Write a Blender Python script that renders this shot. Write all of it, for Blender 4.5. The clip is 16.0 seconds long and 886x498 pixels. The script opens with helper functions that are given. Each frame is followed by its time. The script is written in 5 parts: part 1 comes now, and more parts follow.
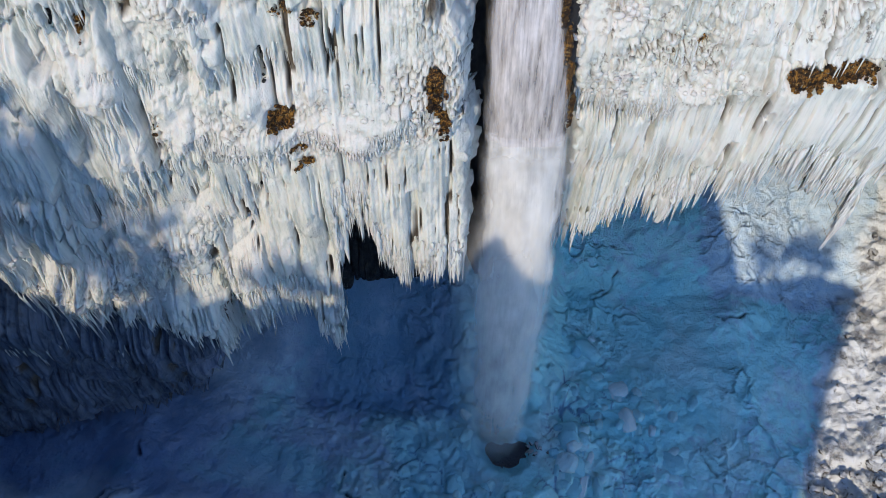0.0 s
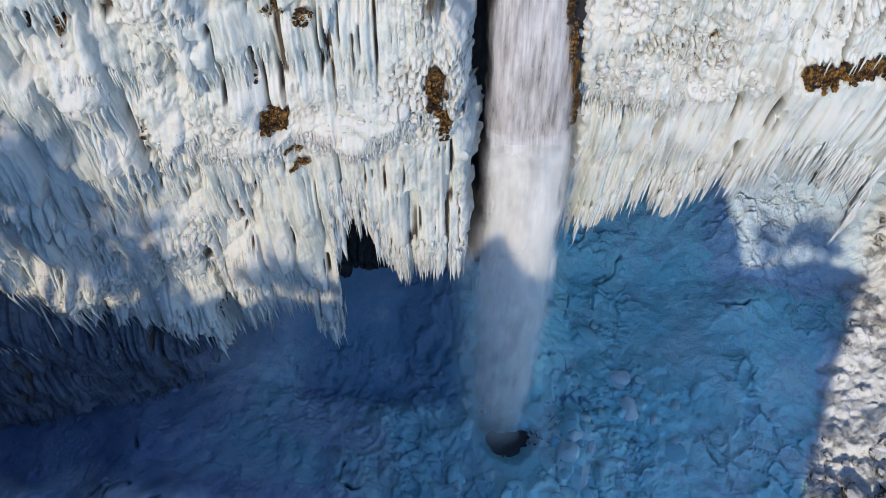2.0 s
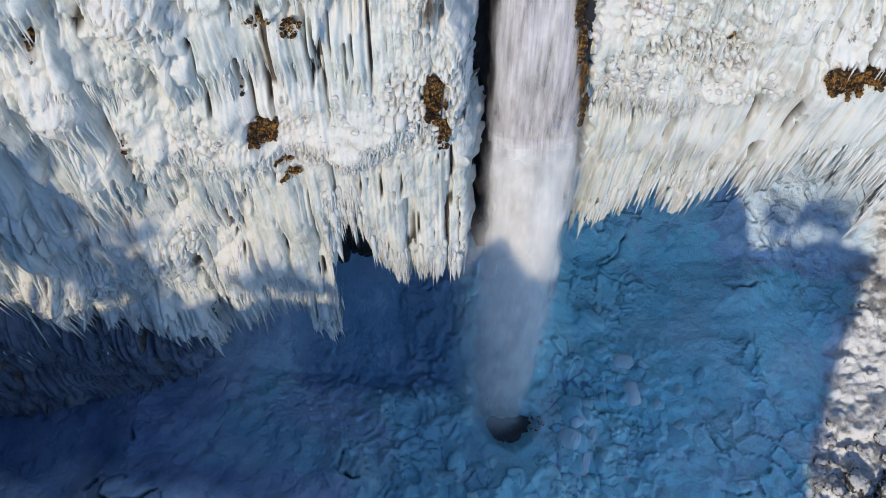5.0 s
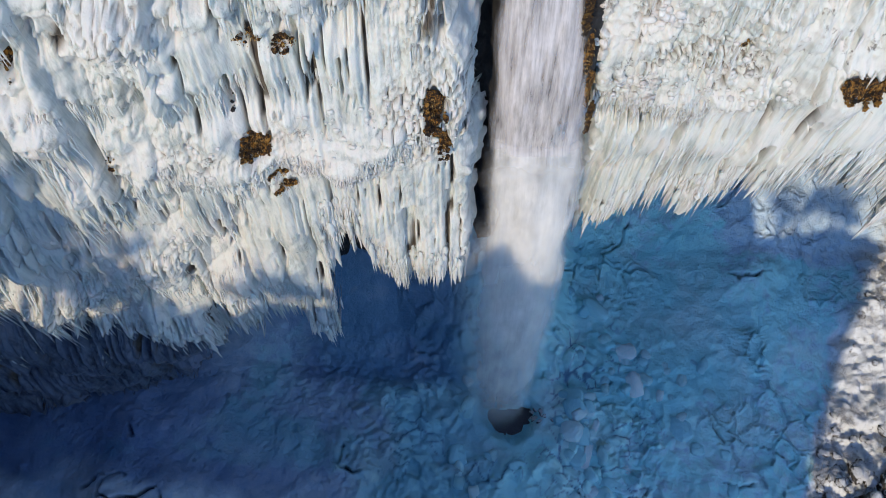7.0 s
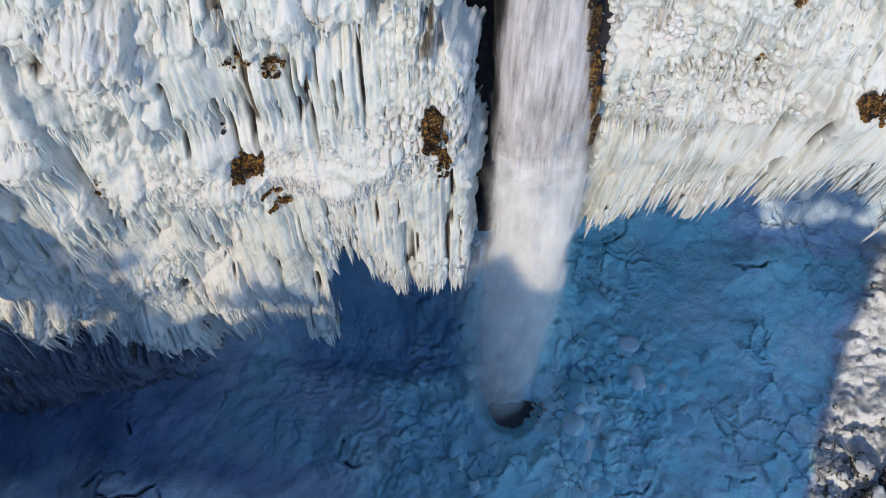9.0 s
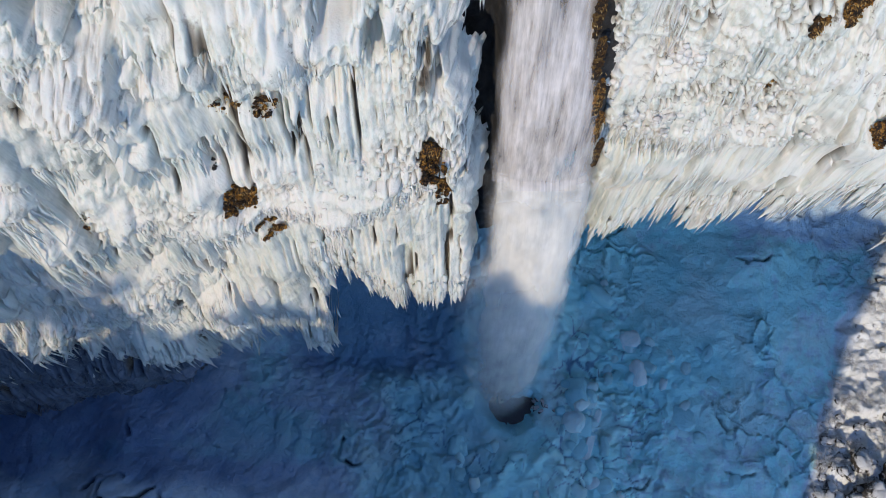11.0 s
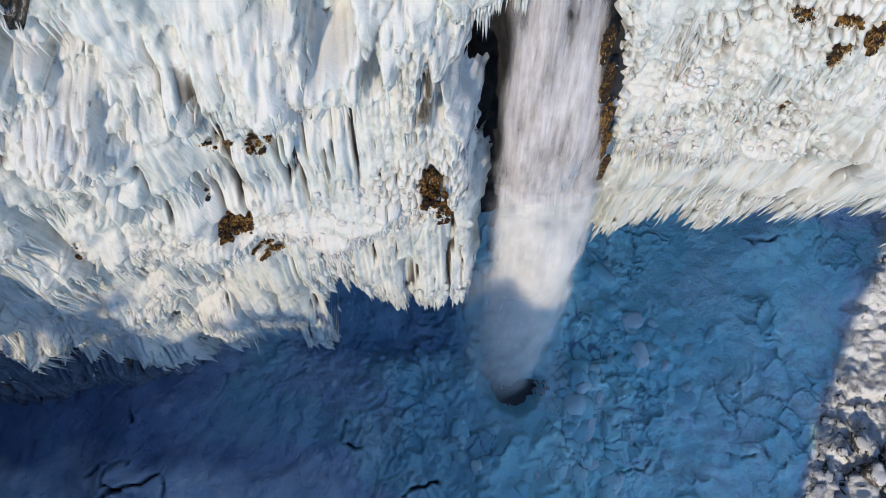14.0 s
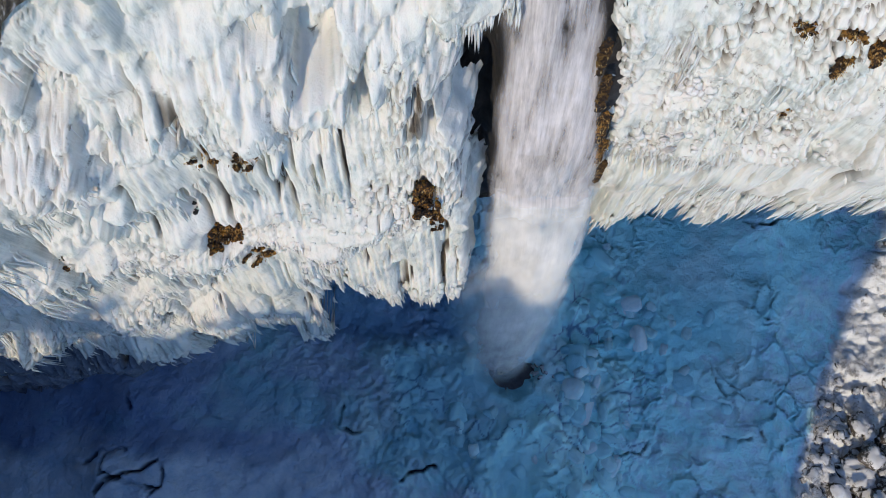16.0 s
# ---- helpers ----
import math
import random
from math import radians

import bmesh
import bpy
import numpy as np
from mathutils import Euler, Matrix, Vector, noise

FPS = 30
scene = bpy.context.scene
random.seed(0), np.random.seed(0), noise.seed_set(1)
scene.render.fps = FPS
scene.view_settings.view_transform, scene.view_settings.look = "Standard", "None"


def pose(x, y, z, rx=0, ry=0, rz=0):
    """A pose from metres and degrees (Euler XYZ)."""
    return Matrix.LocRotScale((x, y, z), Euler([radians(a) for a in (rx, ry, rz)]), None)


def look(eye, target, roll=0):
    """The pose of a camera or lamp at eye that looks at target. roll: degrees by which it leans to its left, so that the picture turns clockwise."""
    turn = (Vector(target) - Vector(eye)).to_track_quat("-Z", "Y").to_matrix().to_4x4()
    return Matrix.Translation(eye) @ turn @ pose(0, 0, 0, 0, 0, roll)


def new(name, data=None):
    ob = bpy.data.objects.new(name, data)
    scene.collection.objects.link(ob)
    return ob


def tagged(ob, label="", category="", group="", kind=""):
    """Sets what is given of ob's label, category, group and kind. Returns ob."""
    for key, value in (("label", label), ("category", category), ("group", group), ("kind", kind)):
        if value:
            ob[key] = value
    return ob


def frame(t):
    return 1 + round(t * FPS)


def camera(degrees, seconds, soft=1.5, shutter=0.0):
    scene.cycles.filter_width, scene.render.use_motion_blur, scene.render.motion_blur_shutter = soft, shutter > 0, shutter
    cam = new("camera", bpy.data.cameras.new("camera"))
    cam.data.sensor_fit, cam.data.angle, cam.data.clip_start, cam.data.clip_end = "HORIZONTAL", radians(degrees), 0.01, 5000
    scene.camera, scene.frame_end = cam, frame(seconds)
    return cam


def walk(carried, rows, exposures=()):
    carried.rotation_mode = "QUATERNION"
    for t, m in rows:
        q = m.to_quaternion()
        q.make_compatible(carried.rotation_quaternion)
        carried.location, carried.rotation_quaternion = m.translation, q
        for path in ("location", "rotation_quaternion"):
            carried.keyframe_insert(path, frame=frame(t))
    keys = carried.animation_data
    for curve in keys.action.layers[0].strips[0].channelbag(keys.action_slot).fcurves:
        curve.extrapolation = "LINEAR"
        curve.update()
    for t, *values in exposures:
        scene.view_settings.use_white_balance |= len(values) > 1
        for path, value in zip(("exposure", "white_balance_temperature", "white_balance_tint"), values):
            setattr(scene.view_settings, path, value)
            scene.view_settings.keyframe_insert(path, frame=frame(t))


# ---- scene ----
cam = camera(58.0, 16.0, soft=0.65)
METRES, EYE, TILT, LEAN, TURN = 24.0, 88.0, -58.0, 0.0, 0.0
ROWS = [
    (0.0, 0.0, 0.0, 0.0, 0.0, 0.0, 0.0),
    (0.5, 0.0002, 0.0167, 0.0249, 0.01, -0.59, 0.01),
    (1.0, 0.0001, 0.0335, 0.0488, 0.01, -1.19, 0.01),
    (1.5, 0.0011, 0.0501, 0.0721, 0.03, -1.8, 0.01),
    (2.0, 0.0014, 0.0667, 0.0964, 0.04, -2.39, 0.01),
    (2.5, 0.0026, 0.0829, 0.1207, 0.06, -3.01, 0.02),
    (3.0, 0.0037, 0.1003, 0.1461, 0.06, -3.62, 0.01),
    (3.5, 0.0039, 0.118, 0.172, 0.06, -4.23, 0.02),
    (4.0, 0.0045, 0.1365, 0.1994, 0.08, -4.86, 0.01),
    (6.5, 0.0088, 0.2311, 0.3378, 0.23, -8.0, 0.03),
    (7.0, 0.0088, 0.2507, 0.3657, 0.24, -8.64, 0.05),
    (7.5, 0.0097, 0.2706, 0.3929, 0.27, -9.27, 0.06),
    (8.0, 0.0106, 0.2906, 0.4211, 0.29, -9.92, 0.06),
    (8.5, 0.0116, 0.3094, 0.4508, 0.32, -10.55, 0.06),
    (9.0, 0.0132, 0.3284, 0.482, 0.35, -11.19, 0.07),
    (11.5, 0.0199, 0.4197, 0.6446, 0.47, -14.42, 0.13),
    (12.0, 0.0212, 0.4361, 0.6729, 0.5, -15.06, 0.13),
    (12.5, 0.0216, 0.4496, 0.6983, 0.52, -15.71, 0.15),
    (13.0, 0.0213, 0.4616, 0.7205, 0.54, -16.37, 0.15),
    (13.5, 0.0212, 0.4727, 0.7409, 0.58, -17.02, 0.14),
    (14.0, 0.0213, 0.4854, 0.7603, 0.62, -17.66, 0.17),
    (14.5, 0.0228, 0.4983, 0.7805, 0.65, -18.31, 0.19),
    (15.0, 0.0261, 0.5115, 0.8005, 0.68, -18.95, 0.19),
    (15.5, 0.0314, 0.5246, 0.8208, 0.72, -19.6, 0.2),
    (16.0, 0.0384, 0.5374, 0.8394, 0.74, -20.24, 0.2),
]
walk(cam, [(t, pose(0, 0, EYE, TILT, LEAN, TURN) @ pose(METRES * x, METRES * y, METRES * z, 90 + pitch, roll, yaw)) for t, x, y, z, yaw, pitch, roll in ROWS], [(0.0, 0.16, 6330, 11), (16.0, 0.16, 6550, 11)])

# world, sun, exposure
SUN_DIR = Vector((0.655, 1.60, -1.0)).normalized()      # the way the sunlight travels
sun_el = math.asin(-SUN_DIR.z)
sun_az = math.atan2(-SUN_DIR.x, -SUN_DIR.y)
world = bpy.data.worlds.new("sky")
scene.world = world
world.use_nodes = True
wn, wl = world.node_tree.nodes, world.node_tree.links
sky = wn.new("ShaderNodeTexSky")
sky.sky_type = "NISHITA"
sky.sun_disc = False
sky.sun_elevation = sun_el
sky.sun_rotation = sun_az
sky.air_density = 1.0
sky.dust_density = 0.0
sky.ozone_density = 5.0
wn["Background"].inputs["Strength"].default_value = 0.188
wl.new(sky.outputs["Color"], wn["Background"].inputs["Color"])
sun = new("sun", bpy.data.lights.new("sun", "SUN"))
sun.data.energy = 2.6
sun.data.angle = radians(0.7)
sun.data.color = (1.0, 0.865, 0.645)
sun.matrix_world = look((0, 0, 120), Vector((0, 0, 120)) + SUN_DIR)


# ---------------------------------------------------------------- materials
def mat(name, rough=0.6):
    m = bpy.data.materials.new(name)
    m.use_nodes = True
    b = m.node_tree.nodes["Principled BSDF"]
    b.inputs["Roughness"].default_value = rough
    return m, m.node_tree.nodes, m.node_tree.links, b


def mapping(n, l, scale, coord="Object"):
    tc, mp = n.new("ShaderNodeTexCoord"), n.new("ShaderNodeMapping")
    l.new(tc.outputs[coord], mp.inputs["Vector"])
    mp.inputs["Scale"].default_value = scale
    return mp.outputs["Vector"]


def noise_tex(n, l, vec, scale, detail=4.0, rough=0.55, dist=0.0):
    t = n.new("ShaderNodeTexNoise")
    t.inputs["Scale"].default_value = scale
    t.inputs["Detail"].default_value = detail
    t.inputs["Roughness"].default_value = rough
    t.inputs["Distortion"].default_value = dist
    l.new(vec, t.inputs["Vector"])
    return t.outputs["Fac"]


def ramp(n, l, fac, stops):
    r = n.new("ShaderNodeValToRGB")
    e = r.color_ramp.elements
    while len(e) < len(stops):
        e.new(0.5)
    for i, (p, c) in enumerate(stops):
        e[i].position, e[i].color = p, (*c, 1) if len(c) == 3 else c
    l.new(fac, r.inputs["Fac"])
    return r.outputs["Color"]


def blend(n, l, fac, a, b, mode="MIX"):
    x = n.new("ShaderNodeMix")
    x.data_type, x.blend_type = "RGBA", mode
    for sock, v in ((x.inputs["Factor"], fac), (x.inputs["A"], a), (x.inputs["B"], b)):
        if isinstance(v, (int, float)):
            sock.default_value = v
        elif isinstance(v, tuple):
            sock.default_value = (*v, 1)
        else:
            l.new(v, sock)
    return x.outputs["Result"]


def maths(n, l, op, a, b=0.0, clamp=False):
    x = n.new("ShaderNodeMath")
    x.operation, x.use_clamp = op, clamp
    for i, v in enumerate((a, b)):
        if isinstance(v, (int, float)):
            x.inputs[i].default_value = v
        else:
            l.new(v, x.inputs[i])
    return x.outputs[0]


def bump(n, l, b, height, dist, strength=1.0):
    x = n.new("ShaderNodeBump")
    x.inputs["Distance"].default_value, x.inputs["Strength"].default_value = dist, strength
    l.new(height, x.inputs["Height"])
    l.new(x.outputs["Normal"], b.inputs["Normal"])


def attr(n, name):
    a = n.new("ShaderNodeAttribute")
    a.attribute_name = name
    return a.outputs["Fac"]


def up_facing(n, l, lo, hi):
    g, s, r = n.new("ShaderNodeNewGeometry"), n.new("ShaderNodeSeparateXYZ"), n.new("ShaderNodeMapRange")
    l.new(g.outputs["Normal"], s.inputs[0])
    l.new(s.outputs["Z"], r.inputs["Value"])
    r.inputs["From Min"].default_value, r.inputs["From Max"].default_value = lo, hi
    return r.outputs["Result"]


def make_ice(name, clear, milky, snow_amount=1.0, white=(0.74, 0.725, 0.695), dirty=0.5, soft=0.0):
    m, n, l, b = mat(name, 0.42)
    vec = mapping(n, l, (1, 1, 0.05))
    iso = mapping(n, l, (1, 1, 1))
    streak = noise_tex(n, l, vec, 1.9, 7, 0.7, 0.1)
    fine = noise_tex(n, l, vec, 9, 3, 0.6)
    patch = noise_tex(n, l, iso, 0.2, 4, 0.6)
    col = blend(n, l, ramp(n, l, streak, [(0.38, (0, 0, 0)), (0.47, (0.6, 0.6, 0.6)), (0.56, (1, 1, 1))]), clear, milky)
    col = blend(n, l, ramp(n, l, patch, [(0.48, (0, 0, 0)), (0.66, (0.9, 0.9, 0.9))]), col, white)
    dirt = ramp(n, l, noise_tex(n, l, mapping(n, l, (1, 1, 0.5)), 0.5, 6, 0.7), [(0.50, (0, 0, 0)), (0.70, (dirty, dirty, dirty))])
    dirt = maths(n, l, "MULTIPLY", dirt, maths(n, l, "ADD", attr(n, "grit_and_shade"), 0.15), True)
    col = blend(n, l, dirt, col, (0.56, 0.51, 0.45))
    if dirty > 0.2:
        # Dark specks stand for dirt and for the shade in tiny crevices.
        specks = ramp(n, l, noise_tex(n, l, mapping(n, l, (1, 1, 0.8), ), 1.3, 7, 0.72), [(0.585, (0, 0, 0)), (0.645, (0.85, 0.85, 0.85))])
        col = blend(n, l, maths(n, l, "MULTIPLY", specks, attr(n, "grit_and_shade")), col, (0.13, 0.105, 0.085))
    if snow_amount:
        snow = maths(n, l, "MULTIPLY", up_facing(n, l, 0.4, 0.8), snow_amount)
        col = blend(n, l, snow, col, (0.74, 0.725, 0.69))
    # Gaps take a dark rock colour that also paints the shade between ribs.
    col = blend(n, l, attr(n, "gap_rock_and_shade"), col, blend(n, l, fine, (0.035, 0.03, 0.026), (0.16, 0.13, 0.10)))
    l.new(col, b.inputs["Base Color"])
    l.new(ramp(n, l, streak, [(0.3, (0.2, 0.2, 0.2)), (0.6, (0.6, 0.6, 0.6))]), b.inputs["Roughness"])
    b.inputs["IOR"].default_value = 1.31
    b.inputs["Subsurface Weight"].default_value = soft
    b.inputs["Subsurface Radius"].default_value = (0.8, 1.0, 1.0)
    b.inputs["Subsurface Scale"].default_value = 0.4
    h = maths(n, l, "ADD", maths(n, l, "MULTIPLY", streak, 0.8), maths(n, l, "MULTIPLY", fine, 0.45))
    h = maths(n, l, "ADD", h, maths(n, l, "MULTIPLY", noise_tex(n, l, iso, 1.6, 2, 0.5), 0.6))
    bump(n, l, b, h, 0.07)
    return m


ICE = make_ice("cliff_ice", (0.43, 0.465, 0.45), (0.67, 0.685, 0.65), white=(0.74, 0.725, 0.69), dirty=0.7, soft=0.6)
PALE_ICE = make_ice("pale_block_ice", (0.66, 0.82, 0.84), (0.80, 0.88, 0.89), 0.0, (0.82, 0.88, 0.88), 0.0)
# Thin ice on rock, its colour darkened for the shade of the lower tier.
SHADED_THIN_ICE = make_ice("shaded_thin_ice", (0.03, 0.04, 0.065), (0.11, 0.14, 0.20), 0.12, (0.16, 0.19, 0.27), 0.0)
ICICLE = make_ice("icicle_ice", (0.52, 0.59, 0.58), (0.69, 0.73, 0.71), 0.0, dirty=0.05, soft=0.6)


def make_rock():
    m, n, l, b = mat("wet_rock", 0.7)
    iso = mapping(n, l, (1, 1, 1))
    a = noise_tex(n, l, iso, 0.9, 6, 0.65)
    v = n.new("ShaderNodeTexVoronoi")
    v.inputs["Scale"].default_value = 1.6
    l.new(iso, v.inputs["Vector"])
    col = ramp(n, l, a, [(0.3, (0.006, 0.007, 0.010)), (0.55, (0.022, 0.022, 0.026)), (0.75, (0.07, 0.058, 0.045))])
    l.new(col, b.inputs["Base Color"])
    h = maths(n, l, "ADD", v.outputs["Distance"], noise_tex(n, l, iso, 6, 5, 0.7))
    bump(n, l, b, h, 0.25)
    return m


ROCK = make_rock()


def make_basalt():
    m, n, l, b = mat("canyon_basalt", 0.8)
    iso = mapping(n, l, (1, 1, 0.4))
    l.new(ramp(n, l, noise_tex(n, l, iso, 0.8, 6, 0.65), [(0.3, (0.03, 0.028, 0.027)), (0.7, (0.11, 0.10, 0.09))]), b.inputs["Base Color"])
    bump(n, l, b, noise_tex(n, l, iso, 3, 5, 0.7), 0.3)
    return m


BASALT = make_basalt()


def make_moss(name, gold):
    m, n, l, b = mat(name, 0.9)
    iso = mapping(n, l, (1, 1, 1))
    a = noise_tex(n, l, iso, 2.6, 6, 0.75)
    col = ramp(n, l, a, [(0.42, (0.010, 0.006, 0.004)), (0.51, (0.07, 0.032, 0.008)), (0.56, (0.05 + 0.33 * gold, 0.05 + 0.12 * gold, 0.015 + 0.005 * gold)), (0.7, (0.12 + 0.40 * gold, 0.12 + 0.19 * gold, 0.05 + 0.03 * gold))])
    l.new(col, b.inputs["Base Color"])
    bump(n, l, b, noise_tex(n, l, iso, 14, 4, 0.8), 0.15)
    return m


MOSS = make_moss("dry_moss", 1.0)
WET_MOSS = make_moss("wet_olive_moss", 0.35)


def make_blade():
    m, n, l, b = mat("dead_grass_blade", 0.8)
    g = n.new("ShaderNodeNewGeometry")
    col = ramp(n, l, g.outputs["Random Per Island"], [(0.0, (0.06, 0.028, 0.01)), (0.4, (0.22, 0.12, 0.03)), (0.75, (0.42, 0.26, 0.08)), (1.0, (0.55, 0.42, 0.2))])
    l.new(col, b.inputs["Base Color"])
    return m


BLADE = make_blade()


def make_pool():
    m, n, l, b = mat("pool_ice_and_snow", 0.6)
    iso = mapping(n, l, (1, 1, 1))
    big = noise_tex(n, l, iso, 0.11, 5, 0.6, 0.6)
    mid = noise_tex(n, l, iso, 0.7, 5, 0.62)
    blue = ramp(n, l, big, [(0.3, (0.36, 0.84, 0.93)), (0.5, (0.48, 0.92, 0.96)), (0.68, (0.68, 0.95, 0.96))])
    # Snow's blue also holds the tint of shade; the sunlit bank's frost stays white.
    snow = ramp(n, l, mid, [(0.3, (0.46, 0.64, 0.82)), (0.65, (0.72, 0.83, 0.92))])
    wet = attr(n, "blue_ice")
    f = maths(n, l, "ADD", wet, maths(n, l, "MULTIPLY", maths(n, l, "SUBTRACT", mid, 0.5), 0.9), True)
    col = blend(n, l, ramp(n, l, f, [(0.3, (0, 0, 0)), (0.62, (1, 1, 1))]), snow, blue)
    # Navy of deep pool ice, which also paints in the shade on the left.
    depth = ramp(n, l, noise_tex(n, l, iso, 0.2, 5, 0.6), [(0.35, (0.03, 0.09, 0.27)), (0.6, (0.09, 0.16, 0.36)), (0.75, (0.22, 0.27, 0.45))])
    col = blend(n, l, attr(n, "deep_ice_and_shade"), col, depth)
    stain = ramp(n, l, noise_tex(n, l, iso, 0.33, 6, 0.7), [(0.62, (0, 0, 0)), (0.74, (0.25, 0.25, 0.25))])
    col = blend(n, l, stain, col, (0.46, 0.44, 0.36))
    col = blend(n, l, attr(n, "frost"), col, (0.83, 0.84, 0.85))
    earth = ramp(n, l, noise_tex(n, l, iso, 1.7, 7, 0.75), [(0.33, (1, 1, 1)), (0.43, (0, 0, 0))])
    col = blend(n, l, maths(n, l, "MULTIPLY", earth, attr(n, "scree")), col, (0.12, 0.10, 0.085))
    col = blend(n, l, attr(n, "crack"), col, (0.02, 0.025, 0.035))
    l.new(col, b.inputs["Base Color"])
    l.new(ramp(n, l, f, [(0, (0.75, 0.75, 0.75)), (1, (0.45, 0.45, 0.45))]), b.inputs["Roughness"])
    h = maths(n, l, "ADD", maths(n, l, "MULTIPLY", noise_tex(n, l, iso, 3.2, 6, 0.68), 0.7), mid)
    bump(n, l, b, h, 0.3)
    return m


POOL = make_pool()


def make_chunk():
    m, n, l, b = mat("ice_block_blue", 0.5)
    iso = mapping(n, l, (1, 1, 1))
    oi = n.new("ShaderNodeObjectInfo")
    col = ramp(n, l, oi.outputs["Random"], [(0, (0.34, 0.72, 0.84)), (0.5, (0.48, 0.84, 0.89)), (0.8, (0.60, 0.88, 0.91)), (1, (0.74, 0.88, 0.92))])
    col = blend(n, l, ramp(n, l, noise_tex(n, l, iso, 0.9, 5, 0.6), [(0.45, (0, 0, 0)), (0.7, (0.6, 0.6, 0.6))]), col, (0.50, 0.86, 0.93))
    l.new(col, b.inputs["Base Color"])
    bump(n, l, b, noise_tex(n, l, iso, 4, 5, 0.65), 0.2)
    return m


CHUNK = make_chunk()


def make_frost_rock():
    m, n, l, b = mat("frosted_boulder", 0.85)
    iso = mapping(n, l, (1, 1, 1))
    a = noise_tex(n, l, iso, 1.1, 6, 0.68)
    col = ramp(n, l, a, [(0.3, (0.03, 0.025, 0.022)), (0.6, (0.13, 0.11, 0.095)), (0.8, (0.30, 0.26, 0.23))])
    s = maths(n, l, "ADD", maths(n, l, "MULTIPLY", up_facing(n, l, -0.2, 0.9), 1.05), maths(n, l, "MULTIPLY", maths(n, l, "SUBTRACT", noise_tex(n, l, iso, 2.2, 6, 0.75), 0.5), 2.6), True)
    col = blend(n, l, ramp(n, l, s, [(0.55, (0, 0, 0)), (0.8, (1, 1, 1))]), col, (0.84, 0.84, 0.85))
    l.new(col, b.inputs["Base Color"])
    bump(n, l, b, noise_tex(n, l, iso, 4, 6, 0.75), 0.25)
    return m


FROST_ROCK = make_frost_rock()


def make_frost_twig():
    m, n, l, b = mat("frosted_twig", 0.85)
    g = n.new("ShaderNodeNewGeometry")
    col = ramp(n, l, g.outputs["Random Per Island"], [(0, (0.10, 0.075, 0.055)), (0.3, (0.5, 0.46, 0.43)), (0.6, (0.82, 0.82, 0.83)), (1, (0.9, 0.9, 0.9))])
    l.new(col, b.inputs["Base Color"])
    return m


TWIG = make_frost_twig()


def make_rim():
    m, n, l, b = mat("rim_soil", 0.95)
    iso = mapping(n, l, (1, 1, 1))
    a = noise_tex(n, l, iso, 2.2, 7, 0.75)
    col = ramp(n, l, a, [(0.36, (0.015, 0.012, 0.01)), (0.48, (0.06, 0.05, 0.035)), (0.55, (0.16, 0.13, 0.08)), (0.60, (0.5, 0.5, 0.5)), (0.68, (0.8, 0.8, 0.81))])
    l.new(col, b.inputs["Base Color"])
    bump(n, l, b, noise_tex(n, l, iso, 6, 5, 0.75), 0.3)
    return m


RIM = make_rim()


def make_water(name, lo, hi, body, streaky=0.65):
    """Falling water: a white broken-up film, clear between its streaks."""
    m, n, l, b = mat(name, 0.6)
    tc, mp = n.new("ShaderNodeTexCoord"), n.new("ShaderNodeMapping")
    l.new(tc.outputs["UV"], mp.inputs["Vector"])
    mp.inputs["Scale"].default_value = (1.5, 0.11, 1)
    s = noise_tex(n, l, mp.outputs["Vector"], 2.4, 6, 0.66, 0.0)
    s2 = noise_tex(n, l, mapping(n, l, (1, 1, 0.35)), 0.55, 4, 0.55)
    fac = maths(n, l, "ADD", maths(n, l, "MULTIPLY", s, streaky), maths(n, l, "MULTIPLY", s2, 1.1 - streaky))
    r = n.new("ShaderNodeMapRange")
    r.inputs["From Min"].default_value, r.inputs["From Max"].default_value = lo, hi
    l.new(fac, r.inputs["Value"])
    a = maths(n, l, "MULTIPLY", r.outputs["Result"], attr(n, "cover"), True)
    b.inputs["Base Color"].default_value = (*body, 1)
    b.inputs["Specular IOR Level"].default_value = 0.2
    tl, mx, tr = n.new("ShaderNodeBsdfTranslucent"), n.new("ShaderNodeMixShader"), n.new("ShaderNodeBsdfTransparent")
    tl.inputs["Color"].default_value = (*body, 1)
    mx.inputs[0].default_value = 0.25
    l.new(b.outputs[0], mx.inputs[1])
    l.new(tl.outputs[0], mx.inputs[2])
    m2 = n.new("ShaderNodeMixShader")
    l.new(a, m2.inputs[0])
    l.new(tr.outputs[0], m2.inputs[1])
    l.new(mx.outputs[0], m2.inputs[2])
    l.new(m2.outputs[0], n["Material Output"].inputs["Surface"])
    return m


CHUTE = make_water("chute_water", 0.38, 0.70, (0.84, 0.80, 0.805), 0.55)
WATER = make_water("falling_water", 0.36, 0.66, (0.89, 0.88, 0.87), 0.3)
SPRAY = make_water("falling_spray", 0.05, 0.80, (0.92, 0.90, 0.88), 0.3)


def make_dark_water():
    m, n, l, b = mat("plunge_water", 0.12)
    b.inputs["Base Color"].default_value = (0.05, 0.045, 0.05, 1)
    bump(n, l, b, noise_tex(n, l, mapping(n, l, (1, 1, 1)), 2.5, 4, 0.6), 0.2)
    return m


DARK_WATER = make_dark_water()


